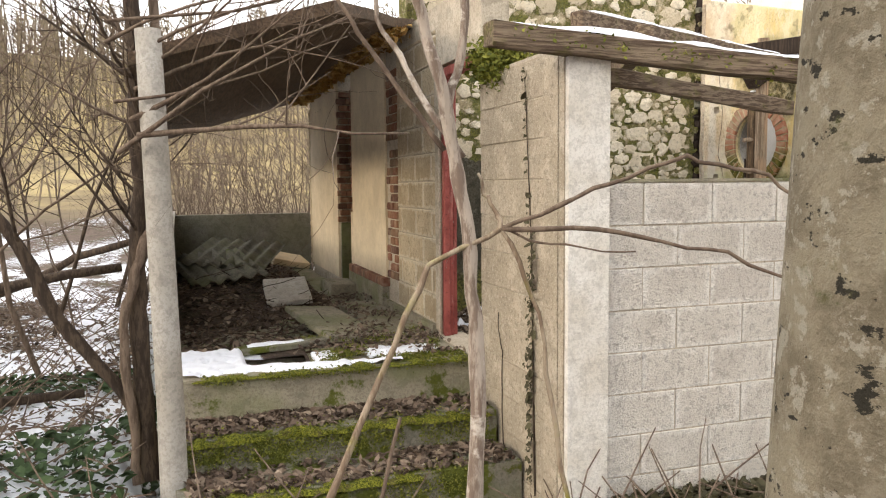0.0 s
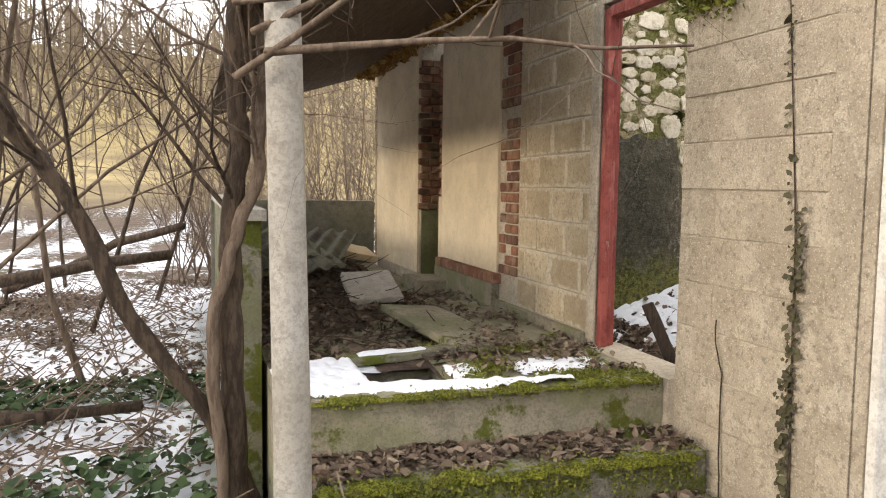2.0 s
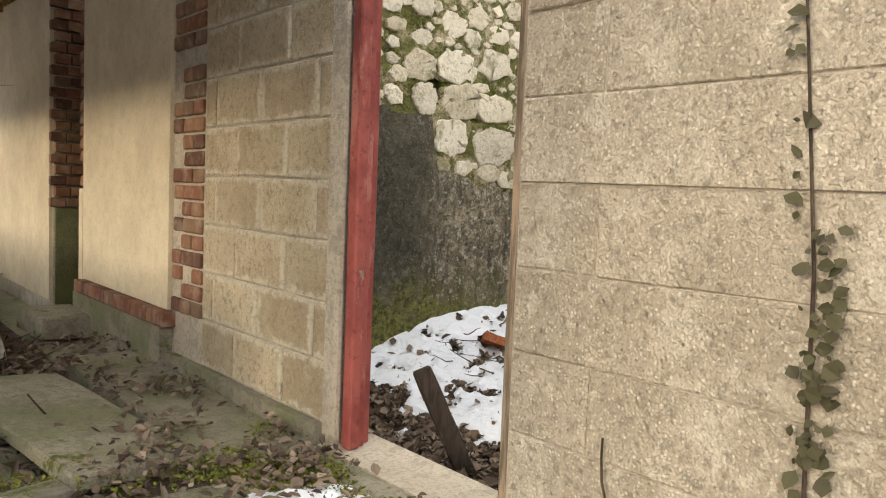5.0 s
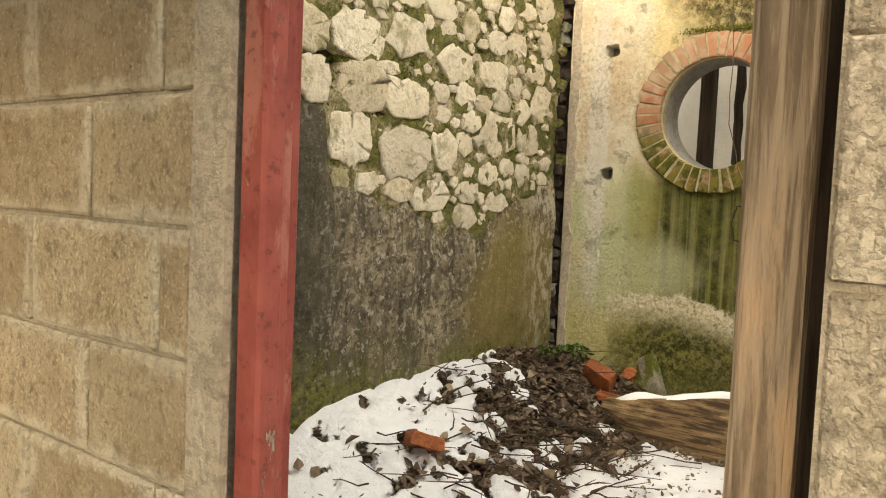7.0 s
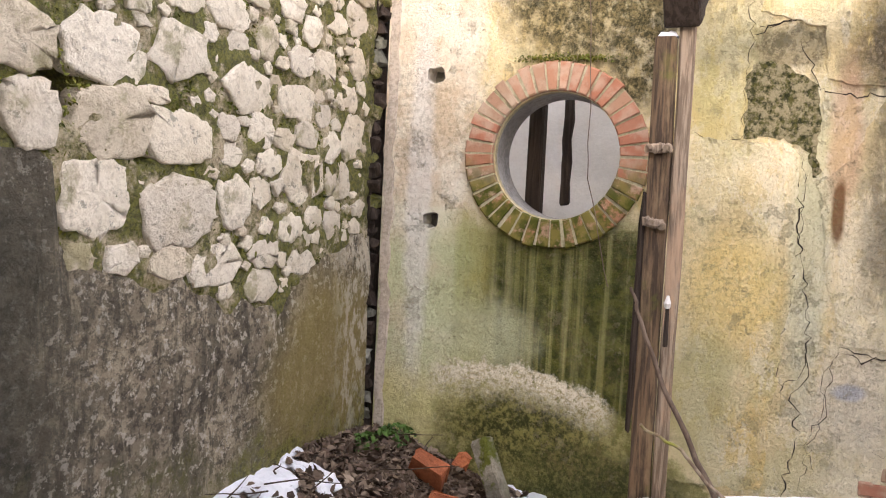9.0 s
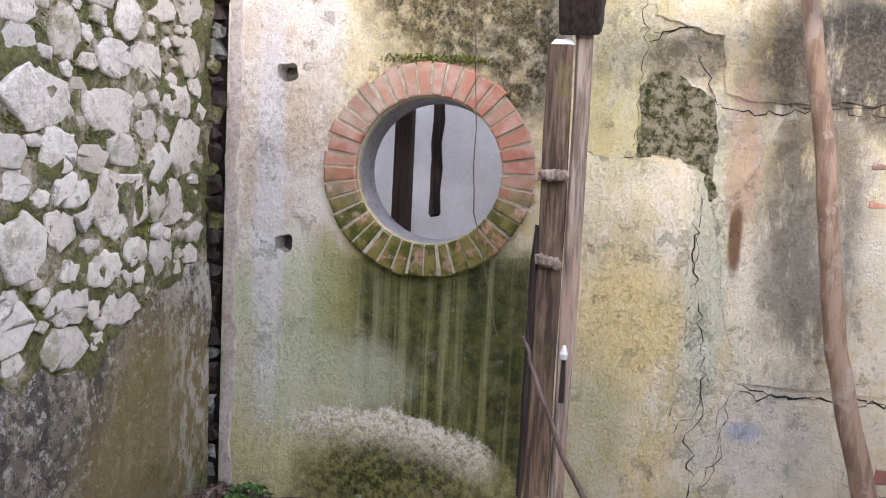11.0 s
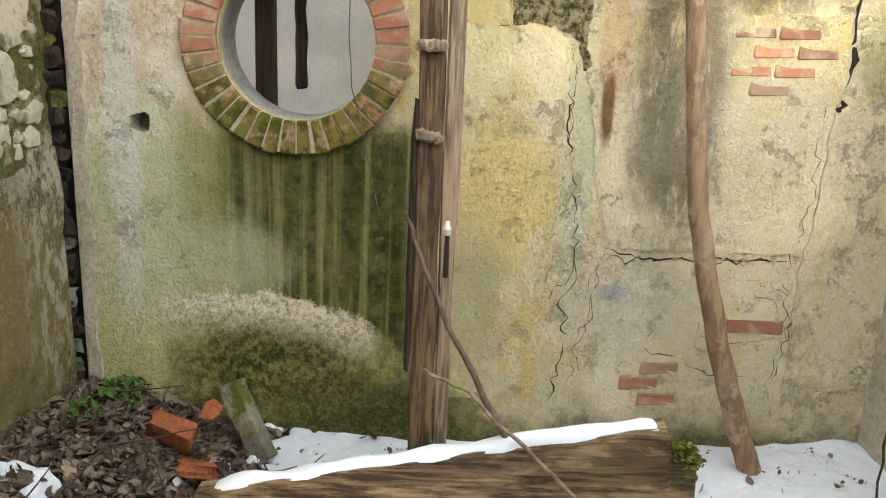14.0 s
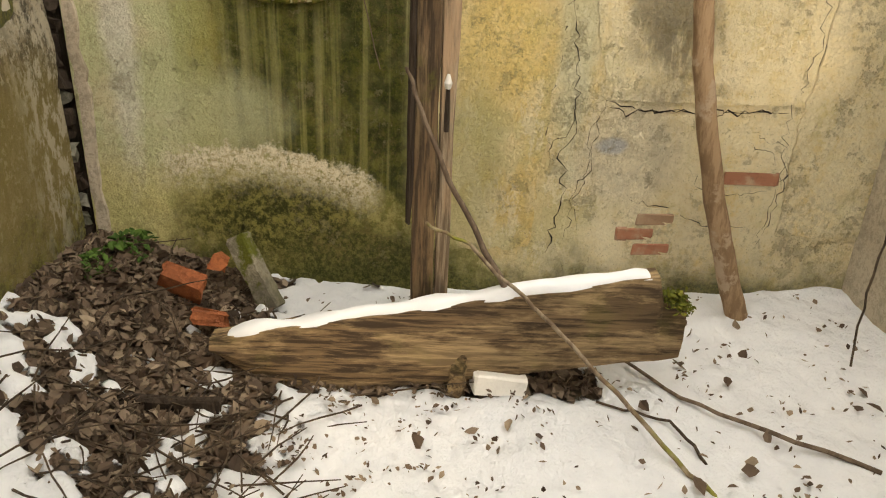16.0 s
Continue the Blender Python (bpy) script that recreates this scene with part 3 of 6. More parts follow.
def stained_plaster():
    m = Nodes("stained_ochre_plaster", 0.92)
    y, z = m.axis(1), m.axis(2)
    mul, add, sub = (lambda a, b: m.math("MULTIPLY", a, b)), (lambda a, b: m.math("ADD", a, b)), (lambda a, b: m.math("SUBTRACT", a, b))
    fine, mid = m.noise(70, 6, 0.7), m.noise(19, 8, 0.75)
    wob = sub(m.noise(7, 7, 0.7), 0.5)
    yw, zw = add(y, mul(wob, 0.28)), add(z, mul(wob, 0.22))
    # cream wash over ochre, worn in sheets and runs
    c = m.mix(m.step(m.noise(2.1, 6, 0.6), 0.38, 0.64), (0.82, 0.7, 0.43), (0.68, 0.55, 0.29))
    c = m.mix(mul(m.step(m.noise(4.4, 6, 0.65, m.stretch(1, 1, 0.35)), 0.5, 0.62), 0.6), c, (0.72, 0.52, 0.16))
    c = m.mix(mul(m.step(m.noise(3.1, 7, 0.65), 0.5, 0.6), 0.45), c, (0.54, 0.5, 0.26))
    c = m.mix(mul(m.step(m.noise(5.5, 9, 0.78, m.stretch(1, 1, 0.6)), 0.52, 0.57), 0.5), c, (0.84, 0.76, 0.57))
    # right half: whiter limewash low down, pale and greyish
    lime = mul(m.step(yw, 4.66, 4.45), m.step(zw, 2.0, 1.65))
    c = m.mix(mul(lime, m.step(mid, 0.4, 0.56, 0.25, 0.85)), c, m.mix(m.noise(5, 5), (0.84, 0.76, 0.55), (0.7, 0.6, 0.4)))
    c = m.mix(mul(m.blob(1, 2, 4.4, 1.0, 0.2, 0.2, 0.5, 6), 0.7), c, m.mix(m.step(mid, 0.42, 0.58), (0.56, 0.51, 0.4), (0.7, 0.62, 0.46)))
    c = m.mix(mul(m.blob(1, 2, 4.455, 1.03, 0.05, 0.03, 0.5, 12), 0.5), c, (0.3, 0.36, 0.5))
    c = m.mix(mul(m.blob(1, 2, 4.62, 1.55, 0.07, 0.6, 0.4, 6), 0.5), c, (0.56, 0.58, 0.42))
    # yellow wash on the smooth sheet beside the post
    c = m.mix(mul(m.blob(1, 2, 4.88, 1.38, 0.16, 0.2, 0.6, 5, 0.5), 0.6), c, (0.82, 0.6, 0.18))
    c = m.mix(mul(m.blob(1, 2, 4.95, 2.2, 0.16, 0.4, 0.6, 5, 0.5), 0.5), c, (0.36, 0.34, 0.14))
    c = m.mix(mul(m.blob(1, 2, 4.98, 0.95, 0.12, 0.3, 0.6, 5, 0.5), 0.55), c, (0.4, 0.38, 0.17))
    # pale bare zone beside the corner, turning green lower down
    corner = m.step(yw, 5.86, 5.98)
    c = m.mix(mul(corner, 0.85), c, m.mix(m.step(m.noise(4.5, 7, 0.7), 0.42, 0.6), (0.82, 0.75, 0.61), (0.66, 0.53, 0.38)))
    c = m.mix(mul(mul(corner, m.step(zw, 1.75, 1.4)), m.step(m.noise(5, 6), 0.35, 0.6, 0.45, 0.95)), c, (0.54, 0.56, 0.32))
    c = m.mix(mul(mul(corner, m.step(zw, 1.0, 0.8)), 0.7), c, (0.6, 0.54, 0.22))
    c = m.mix(mul(m.blob(1, 2, 6.18, 1.7, 0.06, 0.8, 0.6, 9), 0.6), c, (0.78, 0.74, 0.68))
    # algae running down below the round window
    drip, thread = m.noise(7, 5, 0.6, m.stretch(1, 1, 0.05)), m.noise(24, 4, 0.6, m.stretch(1, 1, 0.03))
    edge = add(y, add(mul(sub(drip, 0.5), 0.3), sub(mul(wob, 0.1), 0.06)))
    band = mul(mul(m.step(edge, 6.02, 5.84), m.step(y, 5.1, 5.24)), m.step(zw, 1.66, 1.52))
    c = m.mix(mul(band, 0.8), c, m.mix(m.step(drip, 0.38, 0.62), (0.34, 0.34, 0.1), (0.17, 0.175, 0.03)))
    core = mul(mul(band, m.step(edge, 5.86, 5.7)), m.step(thread, 0.36, 0.52, 0.55, 1.0))
    c = m.mix(mul(core, m.step(m.noise(11, 6, 0.7), 0.3, 0.6, 0.8, 1.0)), c, m.mix(m.step(mid, 0.42, 0.6), (0.024, 0.031, 0.004), (0.085, 0.09, 0.013)))
    for yy, top, w in ((5.755, 1.5, 0.016), (5.51, 1.42, 0.012), (5.65, 1.3, 0.01), (5.82, 1.25, 0.018)):
        c = m.mix(mul(m.blob(1, 2, yy, top - 0.2, w, 0.26, 0.4, 14, 0.7), 0.4), c, (0.4, 0.37, 0.17))
    # grey-green pale film at the ends of the runs
    c = m.mix(mul(m.blob(1, 2, 5.84, 1.1, 0.2, 0.14, 0.5, 7, 0.5), 0.55), c, (0.56, 0.57, 0.37))
    # mossy mound below a bristling arc of efflorescence
    arc = sub(add(z, mul(mul(sub(y, 5.8), sub(y, 5.8)), 0.5)), add(0.985, mul(sub(m.noise(16, 8, 0.75), 0.5), 0.2)))
    below = m.step(arc, 0.0, -0.05)
    c = m.mix(mul(mul(below, m.step(yw, 6.12, 5.98)), 0.85), c, m.mix(m.step(mid, 0.42, 0.6), (0.2, 0.19, 0.05), (0.42, 0.38, 0.16)))
    c = m.mix(m.blob(1, 2, 5.66, 0.7, 0.34, 0.17, 0.4, 9, 0.5), c, m.mix(m.step(m.noise(38, 7, 0.75), 0.42, 0.6), (0.03, 0.034, 0.006), (0.19, 0.175, 0.05)))
    c = m.mix(mul(m.blob(1, 2, 5.35, 0.55, 0.3, 0.12, 0.4, 8), 0.9), c, m.mix(m.step(fine, 0.42, 0.6), (0.03, 0.034, 0.007), (0.1, 0.1, 0.025)))
    salt = mul(mul(m.step(arc, 0.02, -0.01), m.step(arc, -0.19, -0.03)), mul(m.step(y, 5.26, 5.36), m.step(y, 6.14, 6.02)))
    c = m.mix(mul(salt, m.step(m.noise(48, 6, 0.75), 0.36, 0.5, 0.15, 1.0)), c, m.mix(m.step(fine, 0.45, 0.6), (0.74, 0.68, 0.54), (0.5, 0.44, 0.28)))
    # dark damp above the round window
    head = m.math("MAXIMUM", m.blob(1, 2, 5.48, 2.48, 0.36, 0.24, 0.5, 6), m.blob(1, 2, 5.27, 2.3, 0.14, 0.24, 0.5, 7))
    c = m.mix(mul(head, m.step(mid, 0.36, 0.54, 0.5, 1.0)), c, m.mix(m.step(fine, 0.42, 0.58), (0.04, 0.036, 0.012), (0.15, 0.12, 0.05)))
    # soot and weathering on the upper right
    runs = m.step(m.noise(14, 7, 0.72, m.stretch(1, 1, 0.3)), 0.3, 0.5)
    grime = m.math("MAXIMUM", m.blob(1, 2, 4.1, 2.28, 0.48, 0.24, 0.5, 7), mul(m.blob(1, 2, 4.3, 1.8, 0.16, 0.55, 0.6, 6), 0.75))
    c = m.mix(mul(mul(grime, runs), 0.9), c, m.mix(m.step(fine, 0.45, 0.6), (0.05, 0.043, 0.033), (0.14, 0.115, 0.085)))
    c = m.mix(mul(m.blob(1, 2, 4.74, 2.28, 0.13, 0.08, 0.7, 9), 0.85), c, m.mix(m.step(mid, 0.45, 0.55), (0.09, 0.075, 0.035), (0.3, 0.25, 0.14)))
    c = m.mix(mul(m.blob(1, 2, 4.53, 1.95, 0.055, 0.28, 0.5, 8), 0.55), c, (0.5, 0.3, 0.2))
    c = m.mix(mul(m.blob(1, 2, 4.535, 1.69, 0.022, 0.12, 0.35, 12), 0.9), c, (0.15, 0.065, 0.02))
    c = m.mix(mul(m.blob(1, 2, 3.6, 1.9, 0.12, 0.16, 0.5, 8), 0.6), c, (0.26, 0.26, 0.1))
    # clustered lichen and worn scabs
    speck = mul(m.step(m.noise(1.9, 4), 0.45, 0.6), m.step(m.noise(44, 6, 0.75), 0.5, 0.56))
    c = m.mix(mul(speck, 0.3), c, (0.2, 0.15, 0.06))
    scab = m.step(m.noise(6.5, 9, 0.78), 0.575, 0.595)
    c = m.mix(mul(scab, 0.4), c, m.mix(m.noise(12, 4), (0.32, 0.27, 0.16), (0.22, 0.2, 0.11)))
    # green foot
    foot = m.step(add(z, mul(m.noise(5, 6, 0.65), 0.45)), 0.88, 0.64)
    c = m.mix(mul(foot, 0.9), c, m.mix(m.step(fine, 0.4, 0.6), (0.035, 0.04, 0.008), (0.13, 0.13, 0.035)))
    c = m.mix(mul(m.step(fine, 0.55, 0.66), 0.22), c, (0.26, 0.19, 0.08))
    c = m.mix(mul(m.step(m.noise(120, 3, 0.6), 0.63, 0.69), 0.4), c, (0.12, 0.09, 0.045))
    h = sub(add(mul(fine, 0.5), add(m.noise(7, 6), mul(mid, 0.5))), mul(scab, 0.4))
    return m.done(c, h, 1.0, 0.028)


PLASTER = stained_plaster()


def holed_wall(name, x0, x1, y0, y1, cy, cz, r, mat, top, low=-0.45, n=48, pits=(), **tags):
    bm = bmesh.new()
    outer = [(y, low) for y in grid(y0, y1, 0.5)] + [(y, top(y)) for y in reversed(grid(y0, y1, 0.12))]
    outer = [p for k, p in enumerate(outer) if p != outer[k - 1]]
    edges = []
    loops = [outer, [(cy + r * math.cos(2 * math.pi * k / n), cz + r * math.sin(2 * math.pi * k / n)) for k in range(n)]]
    for py, pz, w, h in pits:
        rng = random.Random(int(py * 100 + pz * 1000))
        loops.append([(py + w * q * math.copysign(abs(math.cos(a)) ** 0.7, math.cos(a)), pz + h * q * math.copysign(abs(math.sin(a)) ** 0.7, math.sin(a)))
                      for a, q in ((2 * math.pi * k / 13, 1 + rng.uniform(-0.14, 0.14)) for k in range(13))])
    for loop in loops:
        vs = [bm.verts.new((x0, y, z)) for y, z in loop]
        edges += [bm.edges.new((vs[k], vs[(k + 1) % len(vs)])) for k in range(len(vs))]
    res = bmesh.ops.triangle_fill(bm, use_beauty=True, use_dissolve=False, edges=edges)
    faces = [g for g in res["geom"] if isinstance(g, bmesh.types.BMFace)]
    ext = bmesh.ops.extrude_face_region(bm, geom=faces, use_keep_orig=True)
    for g in ext["geom"]:
        if isinstance(g, bmesh.types.BMVert):
            g.co.x = x1
    bmesh.ops.recalc_face_normals(bm, faces=bm.faces)
    return of_bmesh(name, bm, mat, **tags)


# putlog holes: y, z, half width, half height
PITS = [(6.129, 2.199, 0.045, 0.034), (6.123, 1.575, 0.038, 0.034), (3.905, 1.589, 0.018, 0.011), (3.906, 1.337, 0.008, 0.022)]
wall_east = holed_wall("wall_east", EX, EX + 0.22, 2.6, 6.36, RY, RZ, R_IN, PLASTER, east_top, pits=PITS,
                       kind="structure", label="stained ochre plaster wall with a round window", category="wall")

boxes("hole_back", [(EX + 0.1, EX + 0.12, py - w - 0.02, py + w + 0.02, pz - h - 0.02, pz + h + 0.02) for py, pz, w, h in PITS], PARAPET, wall_east)

# room behind the round window
room = boxes("wall_back", [(5.75, 5.9, 4.0, 7.5, -0.4, 3.4), (5.012, 5.75, 7.3, 7.5, -0.4, 3.4), (5.012, 5.75, 4.0, 4.15, -0.4, 3.4)], WHITE,
             kind="structure", label="whitewashed wall of the room behind", category="wall")

# ---- porch ----
boxes("porch_platform", [
    (-0.02, 1.755, 4.55, 4.75, -0.45, 0.44),
    (1.40, 1.755, 4.75, 7.2, -0.45, 0.435),
    (-0.02, 0.36, 4.75, 5.25, 0.33, 0.40), (0.80, 1.38, 4.75, 5.3, 0.33, 0.415),
    (-0.02, 1.755, 7.2, 11.0, -0.45, 0.36), (-0.02, 1.38, 5.3, 7.2, 0.27, 0.36), (-0.02, 0.06, 4.75, 7.2, -0.45, 0.26),
    (0.36, 0.80, 4.75, 5.3, -0.45, -0.43),
], SLAB, kind="structure", label="broken mossy concrete porch floor", category="porch")
boxes("porch_step", [(-0.02, 1.77, 4.22, 4.55, -0.45, 0.19)], MOSSY, kind="structure", label="mossy concrete step with dead leaves", category="step")
boxes("porch_step", [(-0.05, 1.77, 3.86, 4.22, -0.45, 0.0)], MOSSY, kind="structure", label="low mossy concrete step", category="step")
boxes("parapet", [(-0.2, 1.775, 11.0, 11.12, -0.45, 1.15)], PARAPET, kind="structure", label="damp rendered parapet at the porch end", category="wall")
boxes("parapet", [(-0.16, -0.05, 5.6, 11.0, -0.45, 1.15)], MOSSY, kind="structure", label="mossy low side wall of the porch", category="wall")
boxes("parapet_cap", [(-0.19, -0.025, 5.56, 11.0, 1.15, 1.21)], POST, kind="structure", label="concrete coping on the side wall", category="coping")

v, f = [], []
tube_into(v, f, [(-0.055, 4.14, -0.25), (-0.06, 4.14, 0.4), (-0.072, 4.14, 1.0), (-0.085, 4.14, 1.7), (-0.1, 4.14, 2.3)], [0.072, 0.068, 0.066, 0.064, 0.062], 14)
thing("porch_post", v, f, POST, smooth=True, label="weathered round concrete post before the porch", category="post")

# porch roof
def roof_z(x):
    return 2.2 + 0.31 * x


rim = [(-0.2, 4.25), (0.85, 4.27), (1.2, 4.9), (1.55, 5.6), (2.0, 6.3), (2.0, 11.3), (-0.2, 11.3)]
n = len(rim)
v = [(x, y, roof_z(x)) for x, y in rim] + [(x, y, roof_z(x) + 0.07) for x, y in rim]
f = [tuple(range(n)), tuple(range(2 * n - 1, n - 1, -1))] + [(k, n + k, n + (k + 1) % n, (k + 1) % n) for k in range(n)]
thing("ceiling", v, f, ROOF_UNDER, kind="structure", label="dark brown boards under the porch roof", category="roof")

# ---- inside ground ----
def floor_bed(x, y):
    z = 0.30 + 0.10 * min(1, max(0, (x - 2.2) / 1.2))
    z += 0.2 * math.exp(-((x - 4.6) ** 2 / 0.8 + (y - 6.4) ** 2 / 0.35)) + 0.22 * math.exp(-((x - 3.3) ** 2 / 0.9 + (y - 6.4) ** 2 / 0.16))
    z += 0.06 * max(0, min(1, (4.1 - y) / 0.7))
    return z + 0.03 * nz(x, y, 2.3) + 0.016 * nz(x, y, 7, 2) + 0.008 * nz(x, y, 17, 5)


def heap(x, y):
    """Where dead leaves cover the snow."""
    d = ((x - 4.6) / 0.52) ** 2 + ((y - 6.1) / 0.42) ** 2
    e = ((x - 3.95) / 0.42) ** 2 + ((y - 5.9) / 0.3) ** 2
    g = ((x - 3.45) / 0.5) ** 2 + ((y - 5.75) / 0.28) ** 2
    return max(math.exp(-d * d * 0.8), 0.72 * math.exp(-e), 0.32 * math.exp(-g))


def snow_in(x, y):
    """Snow cover: over a half lies snow; ragged where it thins over the leaves."""
    h = heap(x, y)
    s = 0.9 - 0.85 * h - 0.12 * max(0, min(1, (y - 5.35) / 0.3))
    ragged = 0.3 + 0.85 * min(1, max(h * 1.6, (y - 5.0) / 0.7, 0))
    s += ragged * (0.42 * nz(x, y, 6.5, 4) + 0.42 * nz(x, y, 14, 9) + 0.22 * nz(x, y, 31, 2))
    if x < 2.5:
        s -= 0.5
    return s - 0.6 * math.exp(-((x - 4.2) / 0.13) ** 2) * (1 if 4.55 < y < 5.7 else 0)


def floor_in(x, y):
    t = max(0.0, min(1.0, (snow_in(x, y) - 0.42) / 0.3))
    return floor_bed(x, y) + 0.03 * t * t * (3 - 2 * t)


SOIL_IN = ground_mat("leafy_rubble", (0.055, 0.038, 0.028), (0.12, 0.085, 0.062), 0.2, ragged=0.35)
sheet("floor", grid(1.925, EX + 0.02, 0.018), grid(3.44, STONE_Y + 0.03, 0.018), floor_in, snow_in, SOIL_IN, kind="structure", label="snowy rubble floor with dead leaves", category="floor")


def porch_h(x, y):
    z = 0.40 + 0.03 * nz(x, y, 2.5) + 0.012 * nz(x, y, 9)
    z += 0.26 * math.exp(-((x - 0.2) ** 2 / 0.5 + (y - 8.6) ** 2 / 1.6)) + 0.12 * math.exp(-((x - 0.9) ** 2 / 0.3 + (y - 10.2) ** 2 / 0.8))
    return z - 0.05 * max(0, min(1, (y - 5.4) * 2)) * (1 if y < 7 else 0.5)


def porch_snow(x, y):
    return 0.95 * math.exp(-((x - 0.2) / 0.35) ** 4 - ((y - 5.05) / 0.4) ** 4) + 0.6 * math.exp(-((x - 1.1) / 0.35) ** 2 - ((y - 4.85) / 0.12) ** 2)


sheet("rubble_floor", grid(-0.03, 1.42, 0.04), grid(4.74, 11.0, 0.05), porch_h, porch_snow, SOIL_IN,
      lambda x, y: 0.37 < x < 0.79 and 4.76 < y < 5.2, kind="structure", label="leaf litter and rubble over the porch floor", category="floor")

# ---- door frame ----
def door_frame():
    root = new("door_frame")
    root.location = (WX, 4.95, 0.44)
    tagged(root, label="door frame with flaking red paint, door gone", category="door frame")

    def part(name, spans, mat, seed):
        v, f = [], []
        obs = []
        for x0, x1, y0, y1, z0, z1 in spans:
            bm = worn_box(x1 - x0, y1 - y0, z1 - z0, 0.006, 6, 0.0015, seed)
            bmesh.ops.translate(bm, vec=Vector(((x0 + x1) / 2, (y0 + y1) / 2, (z0 + z1) / 2)) - root.location, verts=bm.verts)
            of_bmesh(name, bm, mat, root)

    part("jamb", [(WX + 0.018, WX + 0.062, 5.262, 5.314, 0.44, 2.34)], RED, 1)
    part("jamb_stop", [(WX + 0.064, WX + 0.095, 5.282, 5.343, 0.44, 2.34)], RED, 2)
    part("lining", [(WX + 0.097, WX + 0.128, 5.302, 5.343, 0.44, 2.34)], RED, 3)
    part("head", [(WX + 0.018, WX + 0.1, 4.52, 5.26, 2.285, 2.35)], RED, 4)
    part("jamb_bare", [(WX + 0.07, WX + 0.11, 4.545, 4.608, 0.40, 2.28)], OLD_WOOD, 5)
    part("jamb_back", [(WX + 0.112, WX + 0.15, 4.525, 4.565, 0.40, 2.28)], DARK_WOOD_AND_GAP, 6)


door_frame()


# ---- pieces of the walls ----
def course_blocks(parent, name, mat, axis, face, lo, hi, z0, z1, length, depth, gap, course=COURSE, seed=1, jit=0.002, first=0.0, bev=0.008):
    """Courses of blocks with staggered joints. axis: 'y' for a wall that runs along y, facing -x."""
    rng = random.Random(seed)
    cache = {}
    k, z = 0, z0
    while z < z1 - 0.02:
        h = min(course, z1 - z)
        u = lo - (length * (0.5 if k % 2 else 0.0) + first)
        while u < hi:
            a, b = max(u, lo), min(u + length, hi)
            u += length
            if b - a < 0.05:
                continue
            key = (round(b - a, 2), round(h, 2), rng.randrange(3))
            if key not in cache:
                w, hh = b - a - gap, h - gap
                size = (depth, w, hh) if axis == "y" else (w, depth, hh)
                cache[key] = worn_mesh(name, mat, *size, bevel=bev, cuts=0, jit=jit, seed=len(cache) + seed * 17)
            c, out = (a + b) / 2, face + depth / 2 + rng.uniform(-0.003, 0.003)
            place = (out, c, z + h / 2) if axis == "y" else (c, out, z + h / 2)
            piece(name, cache[key], parent, Matrix.Translation(place) @ pose(0, 0, 0, rng.uniform(-0.4, 0.4), 0, 0))
        z += course
        k += 1


course_blocks(wall_west, "block", BLOCK, "y", WX, 5.40, 6.43, Z0, 2.64, 0.42, 0.06, 0.009, seed=3, first=0.12, bev=0.005)
course_blocks(wall_west, "block", CONCRETE, "y", WX, 3.61, 4.512, Z0 - 4 * COURSE, 2.2, 1.3, 0.06, 0.0035, seed=5, jit=0.0015, bev=0.004)
course_blocks(wall_south, "block", BLOCK_GREY, "x", 3.37, 2.01, 4.6, 1.535 - 8 * 0.214, 1.535, 0.41, 0.06, 0.008, course=0.214, seed=7, bev=0.003)


def brick_column(parent, lo, hi, z0, z1, ragged, seed, face=WX - 0.004, course=0.076):
    rng = random.Random(seed)
    meshes = {w: worn_mesh("brick", BRICK, 0.06, w - 0.012, course - 0.012, bevel=0.006, jit=0.002, seed=k + seed) for k, w in enumerate((0.115, 0.22))}
    z, k = z0, 0
    while z + course <= z1:
        u, end = lo, hi - (rng.choice((0, 0.05, 0.11)) if ragged else 0)
        first = k % 2
        while u < end - 0.06:
            w = 0.22 if (first and end - u > 0.2) else 0.115
            first = not first if w == 0.22 else first
            if rng.random() > 0.06:
                piece("brick", meshes[w], parent, Matrix.Translation((face + 0.03 + rng.uniform(-0.004, 0.004), u + w / 2, z + course / 2)))
            u += w
        z += course
        k += 1


brick_column(wall_west, 6.45, 6.80, 0.70, 2.6, True, 1)
brick_column(wall_west, 8.2, 8.285, 1.26, 2.6, False, 2)
sill_mesh = worn_mesh("brick", BRICK, 0.11, 0.066, 0.075, bevel=0.006, jit=0.003, seed=4)
for k in range(20):
    piece("brick", sill_mesh, wall_west, Matrix.Translation((WX + 0.0, 6.80 + k * 0.074, 0.658)))
# bricks of the niche reveal
rev = worn_mesh("brick", BRICK, 0.1, 0.05, 0.062, bevel=0.005, jit=0.003, seed=6)
for k in range(20):
    for i in range(3):
        piece("brick", rev, wall_west, Matrix.Translation((WX + 0.03 + 0.105 * i + (0.03 if k % 2 else 0), 8.965, 1.14 + k * 0.075)))
# ragged bricks at the wall's far end
end_b = worn_mesh("brick", BLOCK, 0.1, 0.1, 0.07, bevel=0.008, jit=0.006, seed=8)
for k in range(28):
    piece("brick", end_b, wall_west, Matrix.Translation((WX + 0.03, 10.90 + (0.03 if k % 2 else 0.0), 0.48 + k * 0.076)))


